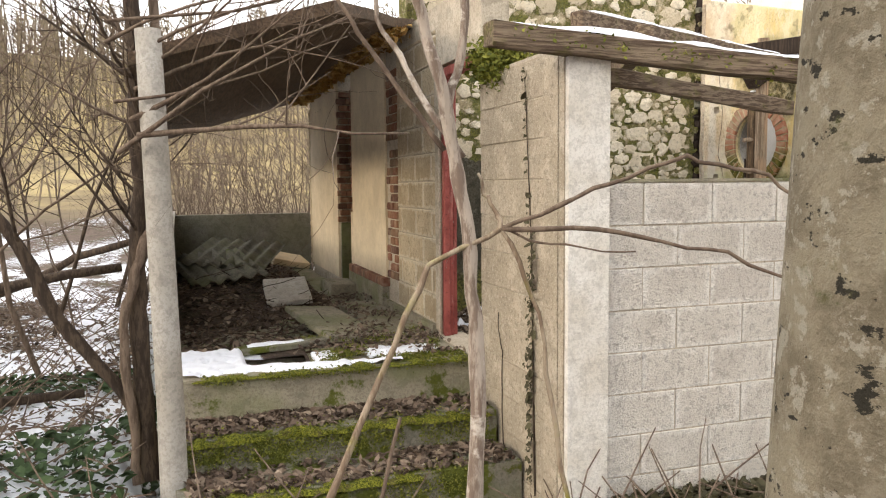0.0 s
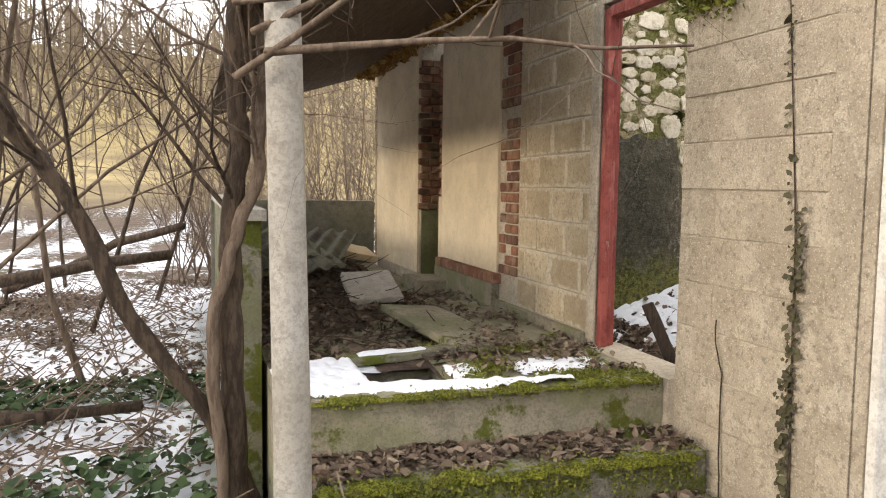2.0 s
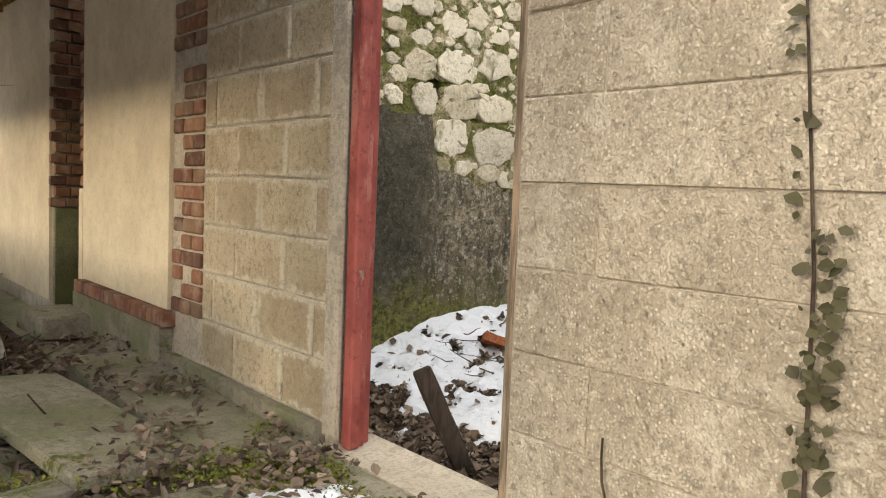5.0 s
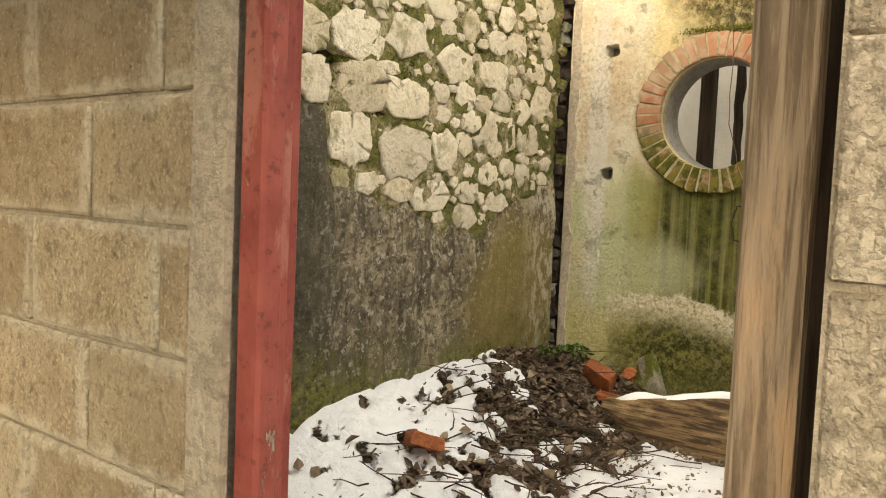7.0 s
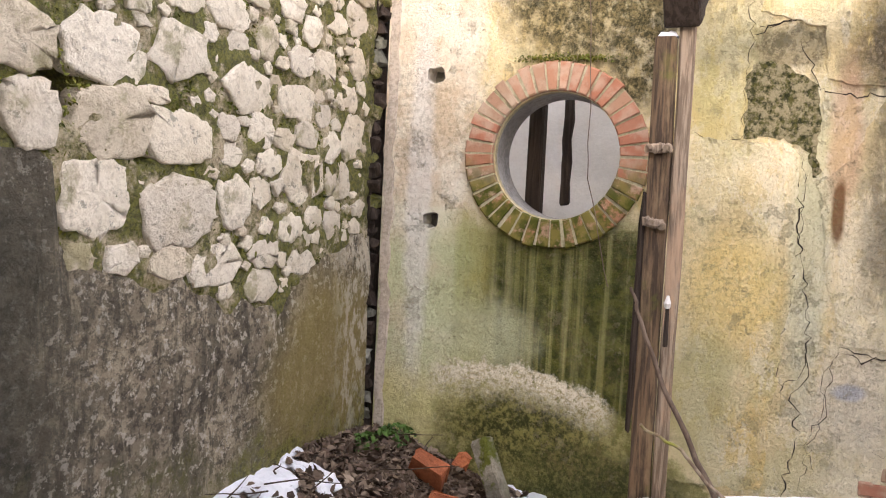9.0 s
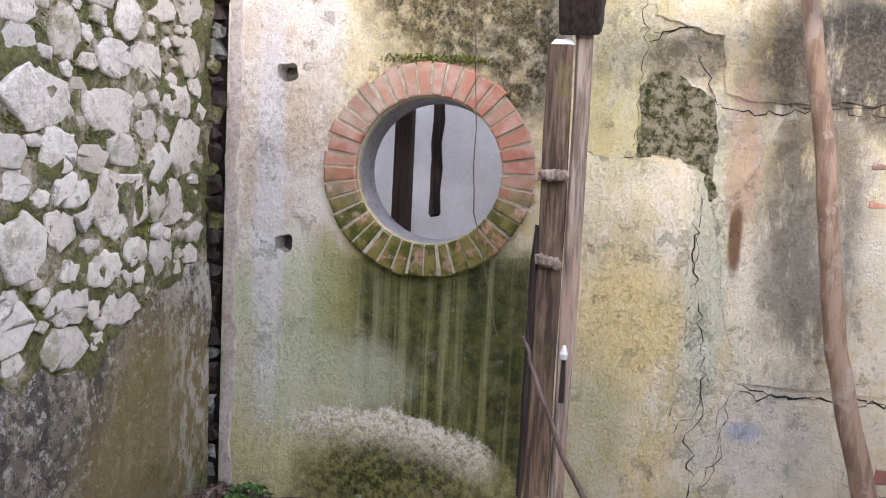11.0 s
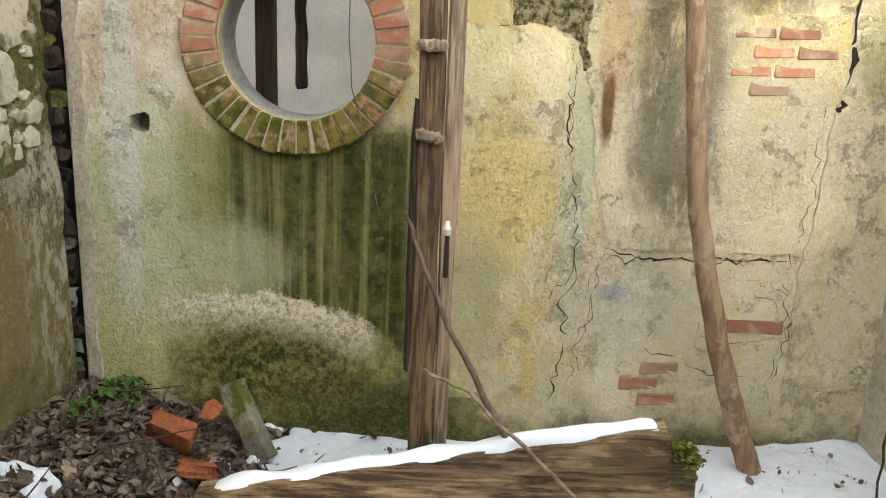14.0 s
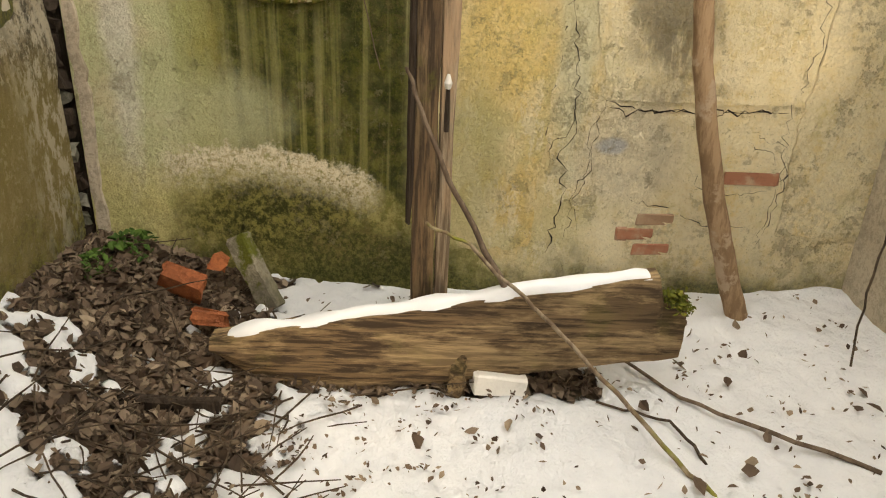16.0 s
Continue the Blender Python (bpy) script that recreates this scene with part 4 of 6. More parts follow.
def stone_mat():
    m = Nodes("pale_limestone", 0.9)
    r = m.rand()
    fine = m.noise(34, 8, 0.75)
    c = m.ramp(r, (0, (0.54, 0.46, 0.33)), (0.2, (0.74, 0.65, 0.49)), (0.6, (0.82, 0.74, 0.59)), (1, (0.64, 0.57, 0.45)))
    c = m.mix(m.math("MULTIPLY", m.step(m.noise(8, 7, 0.7), 0.5, 0.62), 0.4), c, (0.5, 0.41, 0.27))
    c = m.mix(m.math("MULTIPLY", m.step(fine, 0.53, 0.59), 0.35), c, (0.34, 0.28, 0.18))
    c = m.mix(m.math("MULTIPLY", m.step(m.noise(21, 6, 0.7), 0.6, 0.64), 0.6), c, (0.16, 0.15, 0.1))
    c = m.mix(m.math("MULTIPLY", m.step(m.noise(4, 6, 0.7), 0.55, 0.66), 0.55), c, (0.2, 0.19, 0.06))
    return m.done(c, m.math("ADD", fine, m.math("MULTIPLY", m.noise(10, 7, 0.7), 1.6)), 0.9, 0.024)


STONE = stone_mat()


# the larger stones: x, z, width, height
STONES = [(2.95, 1.98, 0.19, 0.15), (3.2, 2.0, 0.28, 0.16), (3.47, 2.04, 0.24, 0.17), (3.71, 2.21, 0.2, 0.1), (3.81, 1.99, 0.27, 0.15), (2.98, 1.81, 0.17, 0.15),
          (3.24, 1.82, 0.26, 0.18), (3.5, 1.8, 0.27, 0.15), (3.18, 1.62, 0.24, 0.19), (3.49, 1.59, 0.29, 0.2), (3.76, 1.62, 0.18, 0.16), (4.19, 1.72, 0.28, 0.19),
          (4.12, 1.99, 0.22, 0.12), (4.45, 1.72, 0.19, 0.14), (4.1, 1.53, 0.15, 0.11), (3.67, 1.42, 0.24, 0.12), (3.93, 1.33, 0.2, 0.1), (3.12, 1.46, 0.1, 0.08),
          (3.9, 1.86, 0.13, 0.11), (4.04, 1.85, 0.15, 0.08), (3.74, 1.77, 0.12, 0.07), (3.92, 2.17, 0.11, 0.12), (3.38, 1.91, 0.14, 0.05), (4.55, 1.91, 0.18, 0.18)]


def rubble(parent, x0, x1, z0, z1, keep, seed):
    """Irregular flat-faced stones bedded in the mortar, packed round the larger ones."""
    rng = random.Random(seed)
    pts = list(STONES)
    free = [(3.075, 1.88, 0.06, 0.06)]
    for tries in range(22000):
        x, z = rng.uniform(x0, x1), rng.uniform(z0, z1)
        if x < 2.9:
            w = rng.choice((0.1, 0.16, 0.24, 0.3)) * (1.2 if tries < 4000 else 0.8)
        elif z > 2.45:
            w = rng.uniform(0.12, 0.24)
        else:
            w = rng.uniform(0.11, 0.18) if tries < 6000 else rng.uniform(0.045, 0.1)
        h = w * rng.uniform(0.5, 0.95)
        if not keep(x, z - h * 0.25) or abs(x - x0) < w / 2 or abs(x - x1) < w / 2:
            continue
        if all(max(abs(x - q[0]) / ((w + q[2]) / 2), abs(z - q[1]) / ((h + q[3]) / 2)) > 0.95 and
               ((x - q[0]) / (w + q[2])) ** 2 + ((z - q[1]) / (h + q[3])) ** 2 > 0.265 for q in pts + free):
            pts.append((x, z, w, h))
    for cx, cz, w, h in pts:
        n = rng.choice((5, 6, 6, 7)) if w > 0.09 else rng.choice((4, 5, 5))
        turn = rng.uniform(0, 6.3)
        corner = []
        for k in range(n):
            a = turn + 2 * math.pi * (k + rng.uniform(-0.16, 0.16)) / n
            r = 1 / (abs(math.cos(a)) ** 3.2 + abs(math.sin(a)) ** 3.2) ** (1 / 3.2) * rng.uniform(0.93, 1.12)
            corner.append((0.56 * w * r * math.cos(a), 0.56 * h * r * math.sin(a)))
        ring = []
        rough = 0.035 * min(w, h)
        for (xa, za), (xb, zb) in zip(corner, corner[1:] + corner[:1]):
            for t in (0.0, 0.12, 0.4, 0.65, 0.88):
                cut = 0.96 if t == 0.0 else 1.0
                ring.append(((xa + (xb - xa) * t) * cut + rng.gauss(0, rough), (za + (zb - za) * t) * cut + rng.gauss(0, rough)))
        m = len(ring)
        proud = rng.uniform(0.004, 0.014)
        tx, tz = rng.uniform(-0.06, 0.06), rng.uniform(-0.06, 0.06)
        v = [(x * 1.02, 0.05, z * 1.02) for x, z in ring]
        for s, lift in ((1.0, 0.3), (0.975, 0.85), (0.9, 1.0), (0.5, 1.05)):
            v += [(x * s, -proud * lift + tx * x * s + tz * z * s + 0.006 * nz(x * s + cx, z * s + cz, 17, 5), z * s) for x, z in ring]
        v.append((0, -proud * 1.1, 0))
        f = [(j * m + k, j * m + (k + 1) % m, (j + 1) * m + (k + 1) % m, (j + 1) * m + k) for j in range(4) for k in range(m)]
        f += [(4 * m + k, 4 * m + (k + 1) % m, 5 * m) for k in range(m)]
        ob = thing("stone", v, f, STONE, parent, smooth=True)
        ob.location = (cx, STONE_Y + 0.004, cz)


rubble(wall_north, 1.99, 4.70, 1.2, 3.25, lambda x, z: z > plaster_top(x) + 0.03, 12)


# open joint between the two walls; dark lumps carry much of its shade
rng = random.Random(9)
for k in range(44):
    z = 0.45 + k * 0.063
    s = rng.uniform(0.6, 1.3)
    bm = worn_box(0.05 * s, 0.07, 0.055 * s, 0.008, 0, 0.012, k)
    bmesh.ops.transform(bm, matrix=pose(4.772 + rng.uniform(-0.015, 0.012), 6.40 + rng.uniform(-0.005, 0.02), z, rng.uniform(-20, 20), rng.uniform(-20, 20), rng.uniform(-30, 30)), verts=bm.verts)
    of_bmesh("stone", bm, DARK_WOOD_AND_GAP if rng.random() < 0.55 else (PARAPET if rng.random() < 0.5 else DARK_MORTAR), wall_north)
# solid near-black box stands in for the shade deep in the joint
boxes("corner_gap", [(4.75, 4.9, 6.40, 6.8, -0.4, 3.3)], DARK_WOOD_AND_GAP, wall_north)
# pale broken edge of the plaster
v, f = [], []
zs = grid(0.6, 3.2, 0.04)
for z in zs:
    w = 0.04 + 0.02 * nz(0, z, 11)
    y = 6.318 + 0.012 * nz(3, z, 4) + 0.01 * nz(1, z, 23)
    v += [(EX - 0.012, y + 0.03, z), (EX - 0.014, y + 0.03 - w, z), (EX + 0.002, y + 0.028 - w, z), (EX + 0.05, y + 0.03, z)]
for k in range(len(zs) - 1):
    q = 4 * k
    f += [(q, q + 4, q + 5, q + 1), (q + 1, q + 5, q + 6, q + 2), (q, q + 3, q + 7, q + 4)]
thing("broken_edge", v, f, plain_cement("broken_plaster", (0.6, 0.52, 0.42), (0.46, 0.38, 0.28)), wall_east, label="pale broken plaster edge")


# ---- round window ----
def ring_brick_mat():
    m = Nodes("mossy_ring_brick", 0.9)
    r = m.rand()
    fine = m.noise(50, 6, 0.7)
    c = m.ramp(r, (0, (0.34, 0.13, 0.075)), (0.5, (0.40, 0.19, 0.11)), (1, (0.34, 0.22, 0.14)))
    c = m.mix(m.math("MULTIPLY", m.step(m.noise(13, 5), 0.42, 0.66), 0.55), c, (0.5, 0.4, 0.29))
    c = m.mix(m.math("MULTIPLY", m.step(fine, 0.5, 0.75), 0.4), c, (0.16, 0.09, 0.05))
    low = m.math("ADD", m.axis(2), m.math("MULTIPLY", m.noise(9, 5), 0.2))
    c = m.mix(m.math("MULTIPLY", m.step(low, 2.0, 1.8, 0, 1.0), m.step(m.noise(15, 5, 0.7), 0.34, 0.5)), c, m.mix(m.step(m.noise(17, 6), 0.4, 0.6), (0.06, 0.065, 0.006), (0.17, 0.14, 0.03)))
    return m.done(c, fine, 0.7, 0.005)


def round_window():
    root = tagged(new("round_window"), label="round window opening in a ring of bricks", category="window", kind="structure")
    n = 40
    mat = ring_brick_mat()
    rng = random.Random(5)
    for k in range(n):
        a0, a1 = 2 * math.pi * (k + 0.08 + rng.uniform(-0.05, 0.05)) / n, 2 * math.pi * (k + 0.91 + rng.uniform(-0.06, 0.05)) / n
        r1 = R_OUT + rng.uniform(-0.007, 0.005)
        x0 = EX - 0.028 + rng.uniform(-0.004, 0.004)
        v = []
        for x, inset in ((EX + 0.05, 0.0), (x0 + 0.006, 0.0), (x0, 0.006)):
            for r, a in ((R_IN + 0.002 + inset, a0 + inset * 2), (r1 - inset, a0 + inset), (r1 - inset, a1 - inset), (R_IN + 0.002 + inset, a1 - inset * 2)):
                v.append((x, RY + r * math.cos(a), RZ + r * math.sin(a)))
        f = [(0 + j, (j + 1) % 4, 4 + (j + 1) % 4, 4 + j) for j in range(4)] + [(4 + j, 4 + (j + 1) % 4, 8 + (j + 1) % 4, 8 + j) for j in range(4)] + [(8, 9, 10, 11)]
        thing("brick", v, f, mat, root)
    v, f = [], []
    m2 = 64
    for k in range(m2):
        a = 2 * math.pi * k / m2
        for x, r in ((EX + 0.03, R_OUT - 0.006), (EX - 0.022, R_OUT - 0.008), (EX - 0.022, R_IN + 0.004), (EX + 0.04, R_IN - 0.002), (EX + 0.04, R_IN + 0.03)):
            v.append((x, RY + r * math.cos(a), RZ + r * math.sin(a)))
    for k in range(m2):
        for j in range(4):
            f.append((5 * k + j, 5 * ((k + 1) % m2) + j, 5 * ((k + 1) % m2) + j + 1, 5 * k + j + 1))
    thing("mortar_ring", v, f, plain_cement("pale_joint", (0.56, 0.5, 0.35), (0.42, 0.37, 0.22), green=0.25), root, smooth=False, label="pale mortar between the bricks")


    # grey reveal, coloured darker than the ring mortar to hold the opening's shadow
    v = [(x, RY + r * math.cos(2 * math.pi * k / m2), RZ + r * math.sin(2 * math.pi * k / m2)) for k in range(m2) for x, r in ((EX + 0.041, R_IN - 0.002), (EX + 0.218, R_IN - 0.004), (EX + 0.218, R_IN + 0.02))]
    f = [(3 * k + j, 3 * ((k + 1) % m2) + j, 3 * ((k + 1) % m2) + j + 1, 3 * k + j + 1) for k in range(m2) for j in range(2)]
    thing("reveal", v, f, plain_cement("shaded_grey_reveal", (0.42, 0.4, 0.37), (0.3, 0.28, 0.26)), root, smooth=True, label="grey rendered reveal with its shade in the colour")


round_window()
# timbers in the room behind
bm = worn_box(0.07, 0.075, 2.6, 0.006, 4, 0.003, 3)
bmesh.ops.translate(bm, vec=(5.35, 5.81, 1.3), verts=bm.verts)
of_bmesh("timber_post", bm, DARK_WOOD_AND_GAP, label="dark timber post behind the round window", category="post")
bm = worn_box(0.03, 0.045, 0.75, 0.008, 6, 0.008, 4)
bmesh.ops.translate(bm, vec=(5.55, 5.7, 2.05), verts=bm.verts)
of_bmesh("rusty_strip", bm, DARK_WOOD_AND_GAP, label="rusty brown strip hanging by the white wall", category="strip")


# ---- exposed bricks, cracks and holes of the plaster wall ----
PALE_BRICK = brick_mat("pale_mortared_brick", 0.8, 1.9)


def plate(pts, seed, proud, mat=PLASTER):
    """A sheet of plaster standing proud of the wall with a broken edge, through (y, z) points."""
    rng = random.Random(seed)
    ring = []
    for (a, b), (c, d) in zip(pts, pts[1:] + pts[:1]):
        n = max(2, int(math.hypot(c - a, d - b) / 0.03))
        ring += [(a + (c - a) * k / n + rng.gauss(0, 0.005), b + (d - b) * k / n + rng.gauss(0, 0.005)) for k in range(n)]
    n = len(ring)
    v = [(EX + 0.001, y, z) for y, z in ring] + [(EX - proud, y, z) for y, z in ring]
    f = [tuple(range(n, 2 * n))] + [(k, (k + 1) % n, n + (k + 1) % n, n + k) for k in range(n)]
    thing("plaster_sheet", v, f, mat, wall_east)


def wall_bricks(cy, cz, rows, cols, keep, seed, length=0.135):
    rng = random.Random(seed)
    plate([(cy - cols * 0.09, cz - rows * 0.036), (cy + cols * 0.1, cz - rows * 0.037), (cy + cols * 0.1, cz + rows * 0.036), (cy - cols * 0.088, cz + rows * 0.037)], seed, 0.003)
    me = worn_mesh("brick", PALE_BRICK, 0.03, length + 0.007, 0.057, bevel=0.006, jit=0.004, seed=seed)
    for r in range(rows):
        for c in range(cols):
            if rng.random() < keep:
                y = cy + (c - (cols - 1) / 2) * 0.148 + (0.07 if r % 2 else 0)
                piece("brick", me, wall_east, Matrix.Translation((EX + 0.009, y, cz + (r - (rows - 1) / 2) * 0.062)))


wall_bricks(3.92, 1.87, 4, 2, 0.95, 2)
wall_bricks(3.93, 0.925, 1, 1, 1.0, 6, 0.2)
wall_bricks(4.26, 0.69, 3, 1, 1.0, 8)

CRACK = Nodes("crack_shadowed_gap", 1.0)
CRACK = CRACK.done(CRACK.mix(CRACK.noise(40), (0.014, 0.012, 0.009), (0.035, 0.028, 0.018)))


def crack(pts, width, seed, parent=wall_east):
    """A jagged crack with a raised lip across the plaster, through (y, z) points."""
    rng = random.Random(seed)
    line = []
    for (a, b), (c, d) in zip(pts, pts[1:]):
        n = max(2, int(math.hypot(c - a, d - b) / 0.022))
        line += [(a + (c - a) * k / n + rng.gauss(0, 0.009), b + (d - b) * k / n + rng.gauss(0, 0.007)) for k in range(n)]
    line.append(pts[-1])
    v, f = [], []
    for k, (y, z) in enumerate(line):
        a, b = line[max(k - 1, 0)], line[min(k + 1, len(line) - 1)]
        d = math.hypot(b[0] - a[0], b[1] - a[1]) + 1e-9
        ny, nzz = -(b[1] - a[1]) / d, (b[0] - a[0]) / d
        w = 0.42 * width * rng.uniform(0.15, 1.3) * min(1, (k + 0.4) / 3, (len(line) - k) / 3)
        v += [(EX - 0.0015, y - ny * w, z - nzz * w), (EX - 0.0015, y + ny * w, z + nzz * w)]
    f = [(2 * k, 2 * k + 1, 2 * k + 3, 2 * k + 2) for k in range(len(line) - 1)]
    thing("crack", v, f, CRACK, parent, label="dark crack in the plaster")


crack([(4.7, 1.85), (4.665, 1.72), (4.65, 1.52), (4.62, 1.42), (4.605, 1.27), (4.6, 1.1), (4.64, 0.98), (4.62, 0.8), (4.66, 0.6)], 0.006, 1)
crack([(4.66, 1.90), (4.655, 1.7), (4.67, 1.5), (4.7, 1.25), (4.71, 1.05), (4.66, 0.97)], 0.003, 2)
crack([(4.5, 1.19), (4.38, 1.17), (4.2, 1.175), (4.05, 1.17), (3.9, 1.18)], 0.005, 3)
crack([(4.5, 1.19), (4.52, 1.05), (4.56, 0.85), (4.6, 0.65)], 0.003, 4)
crack([(4.87, 2.34), (4.72, 2.39), (4.6, 2.36), (4.45, 2.33)], 0.005, 5)
crack([(4.64, 2.14), (4.55, 2.1), (4.3, 2.12), (4.0, 2.1), (3.8, 2.12)], 0.005, 6)
crack([(4.88, 2.5), (4.87, 2.3), (4.88, 2.1), (4.885, 1.95), (4.95, 1.93), (5.05, 1.97)], 0.003, 7)
crack([(3.78, 1.75), (3.8, 1.6), (3.79, 1.4), (3.84, 1.15), (3.82, 0.9), (3.86, 0.65)], 0.003, 8)
crack([(4.7, 2.32), (4.66, 2.22), (4.62, 2.12)], 0.004, 9)
crack([(3.98, 1.07), (3.88, 1.03), (3.85, 0.98)], 0.003, 10)
crack([(3.78, 1.3), (3.68, 1.25), (3.6, 1.3)], 0.002, 11)
crack([(3.83, 2.25), (3.76, 2.22), (3.66, 2.23), (3.5, 2.21)], 0.022, 12)
crack([(3.77, 2.22), (3.735, 2.1), (3.725, 1.95), (3.745, 1.78), (3.74, 1.66)], 0.024, 13)
crack([(3.74, 1.68), (3.755, 1.5), (3.77, 1.3), (3.78, 1.05), (3.8, 0.89), (3.84, 0.7)], 0.006, 14)
crack([(4.5, 1.18), (4.4, 1.165), (4.29, 1.171), (4.1, 1.16), (3.96, 1.175), (3.845, 1.176)], 0.006, 15)
crack([(4.605, 2.36), (4.6, 2.25), (4.565, 2.18), (4.45, 2.15), (4.35, 2.13), (4.1, 2.14), (3.85, 2.13)], 0.006, 16)
crack([(4.86, 2.36), (4.78, 2.37), (4.7, 2.39), (4.6, 2.36), (4.42, 2.34), (4.2, 2.36)], 0.006, 17)
crack([(4.75, 0.995), (4.7, 1.0), (4.66, 1.06), (4.61, 1.08), (4.6, 1.2)], 0.003, 18)
crack([(4.53, 1.17), (4.55, 1.05), (4.52, 0.95), (4.58, 0.85), (4.55, 0.7)], 0.003, 19)
crack([(4.15, 0.96), (4.1, 0.86), (4.0, 0.86), (3.86, 0.87), (3.8, 0.94), (3.83, 1.05), (3.98, 1.1)], 0.003, 20)
crack([(4.36, 0.82), (4.2, 0.8), (4.05, 0.72), (3.92, 0.73)], 0.004, 21)
crack([(3.62, 1.9), (3.6, 1.6), (3.55, 1.3), (3.62, 1.1)], 0.002, 22)
crack([(4.31, 1.38), (4.29, 1.45), (4.36, 1.47)], 0.003, 23)


# patch of bare mossy masonry where the plaster fell
bm_ = Nodes("bare_mossy_masonry", 0.95)
lump = bm_.noise(26, 8, 0.75)
bare = bm_.done(bm_.mix(bm_.step(lump, 0.42, 0.58), bm_.mix(bm_.step(bm_.noise(60, 5), 0.4, 0.6), (0.03, 0.034, 0.008), (0.11, 0.105, 0.025)), (0.36, 0.31, 0.18)), lump, 1.0, 0.04)
outline = [(4.885, 2.18), (4.83, 2.24), (4.75, 2.22), (4.63, 2.15), (4.61, 2.02), (4.625, 1.92), (4.6, 1.83), (4.63, 1.80), (4.65, 1.9), (4.72, 1.94), (4.8, 1.96), (4.88, 1.945), (4.87, 2.06)]
rng = random.Random(4)
ring = []
for (a, b), (c, d) in zip(outline, outline[1:] + outline[:1]):
    ring += [(a + (c - a) * t + rng.uniform(-0.007, 0.007), b + (d - b) * t + rng.uniform(-0.007, 0.007)) for t in (0, 0.2, 0.4, 0.6, 0.8)]
thing("bare_patch", [(EX - 0.0022, y, z) for y, z in ring], [tuple(range(len(ring)))], bare, wall_east, label="bare mossy masonry where plaster fell")


plate([(5.12, 1.97), (4.9, 1.935), (4.72, 1.93), (4.675, 1.88), (4.665, 1.5), (4.70, 1.1), (4.73, 0.62), (5.12, 0.6)], 1, 0.007)
plate([(4.6, 1.78), (4.5, 1.9), (4.42, 2.08), (4.1, 2.1), (4.08, 1.99), (4.07, 1.75), (3.85, 1.7), (3.81, 1.2), (4.48, 1.2), (4.55, 1.4)], 2, 0.006)
plate([(4.6, 2.16), (4.5, 2.14), (4.2, 2.15), (3.85, 2.14), (3.84, 2.4), (4.2, 2.5), (4.7, 2.7), (4.85, 2.42), (4.62, 2.35)], 3, 0.008)
plate([(3.76, 1.7), (3.77, 1.4), (3.8, 1.1), (3.79, 0.7), (3.4, 0.7), (3.4, 1.8)], 4, 0.009)

# ---- timber inside ----
def timber(name, p, q, w, d, mat, seed, spin=0.0, jit=0.004, cuts=7, **tags):
    """A squared timber from p to q."""
    p, q = Vector(p), Vector(q)
    bm = worn_box(w, d, (q - p).length, 0.007, cuts, jit, seed)
    m = Matrix.Translation((p + q) / 2) @ (q - p).to_track_quat("Z", "Y").to_matrix().to_4x4() @ Matrix.Rotation(radians(spin), 4, "Z")
    bmesh.ops.transform(bm, matrix=m, verts=bm.verts)
    return of_bmesh(name, bm, mat, **tags)


PX, PY = 4.36, 5.14
post = new("wooden_post")
post.location = (PX, PY, 0.35)
tagged(post, label="rotten wooden post with a hanging wire and insulator", category="post")


def post_part(name, p, q, w, d, mat, seed, spin=0.0):
    ob = timber(name, p, q, w, d, mat, seed, spin)
    ob.data.transform(Matrix.Translation(-post.location))
    ob.parent = post


post_part("upright", (PX + 0.03, PY - 0.073, 0.3), (PX + 0.03, PY - 0.073, 2.65), 0.09, 0.048, OLD_WOOD, 3)
post_part("board", (PX, PY - 0.012, 0.3), (PX, PY - 0.008, 2.24), 0.05, 0.074, POST_WOOD, 4)
post_part("lath", (PX - 0.03, PY + 0.036, 0.9), (PX - 0.03, PY + 0.03, 1.72), 0.012, 0.018, DARK_WOOD_AND_GAP, 14)
post_part("peg", (PX - 0.045, PY + 0.035, 1.865), (PX - 0.04, PY - 0.05, 1.865), 0.035, 0.03, OLD_WOOD, 5, 0)
post_part("peg", (PX - 0.045, PY + 0.03, 1.625), (PX - 0.04, PY - 0.045, 1.61), 0.03, 0.03, OLD_WOOD, 6, 0)
v, f = [], []
tube_into(v, f, [(-0.055, -0.07, 0.86), (-0.06, -0.07, 0.9), (-0.06, -0.07, 0.99)], [0.008, 0.008, 0.006], 8)
thing("insulator", v, f, DARK_WOOD_AND_GAP, post)
v, f = [], []
tube_into(v, f, [(-0.06, -0.07, 0.99), (-0.065, -0.07, 1.005), (-0.06, -0.07, 1.03)], [0.009, 0.012, 0.004], 8)
thing("insulator_cap", v, f, WHITE, post, label="white porcelain cap")

timber("rafter", (4.28, 5.085, 2.31), (4.7, 5.06, 2.62), 0.12, 0.13, DARK_WOOD_AND_GAP, 8, 0, label="dark fallen rafter above the wooden post", category="rafter")
timber("rafter", (3.9, 4.9, 2.47), (4.9, 3.4, 2.52), 0.07, 0.12, DARK_WOOD_AND_GAP, 9, 0, label="dark rafter over the wall top", category="rafter")

# rotten plank with snow
plank = new("fallen_plank")
plank.location = (4.15, 5.1, 0.5)
tagged(plank, label="thick rotten plank lying under a strip of snow", category="plank")


def plank_top(y):
    return 0.585 + (5.77 - y) * 0.192


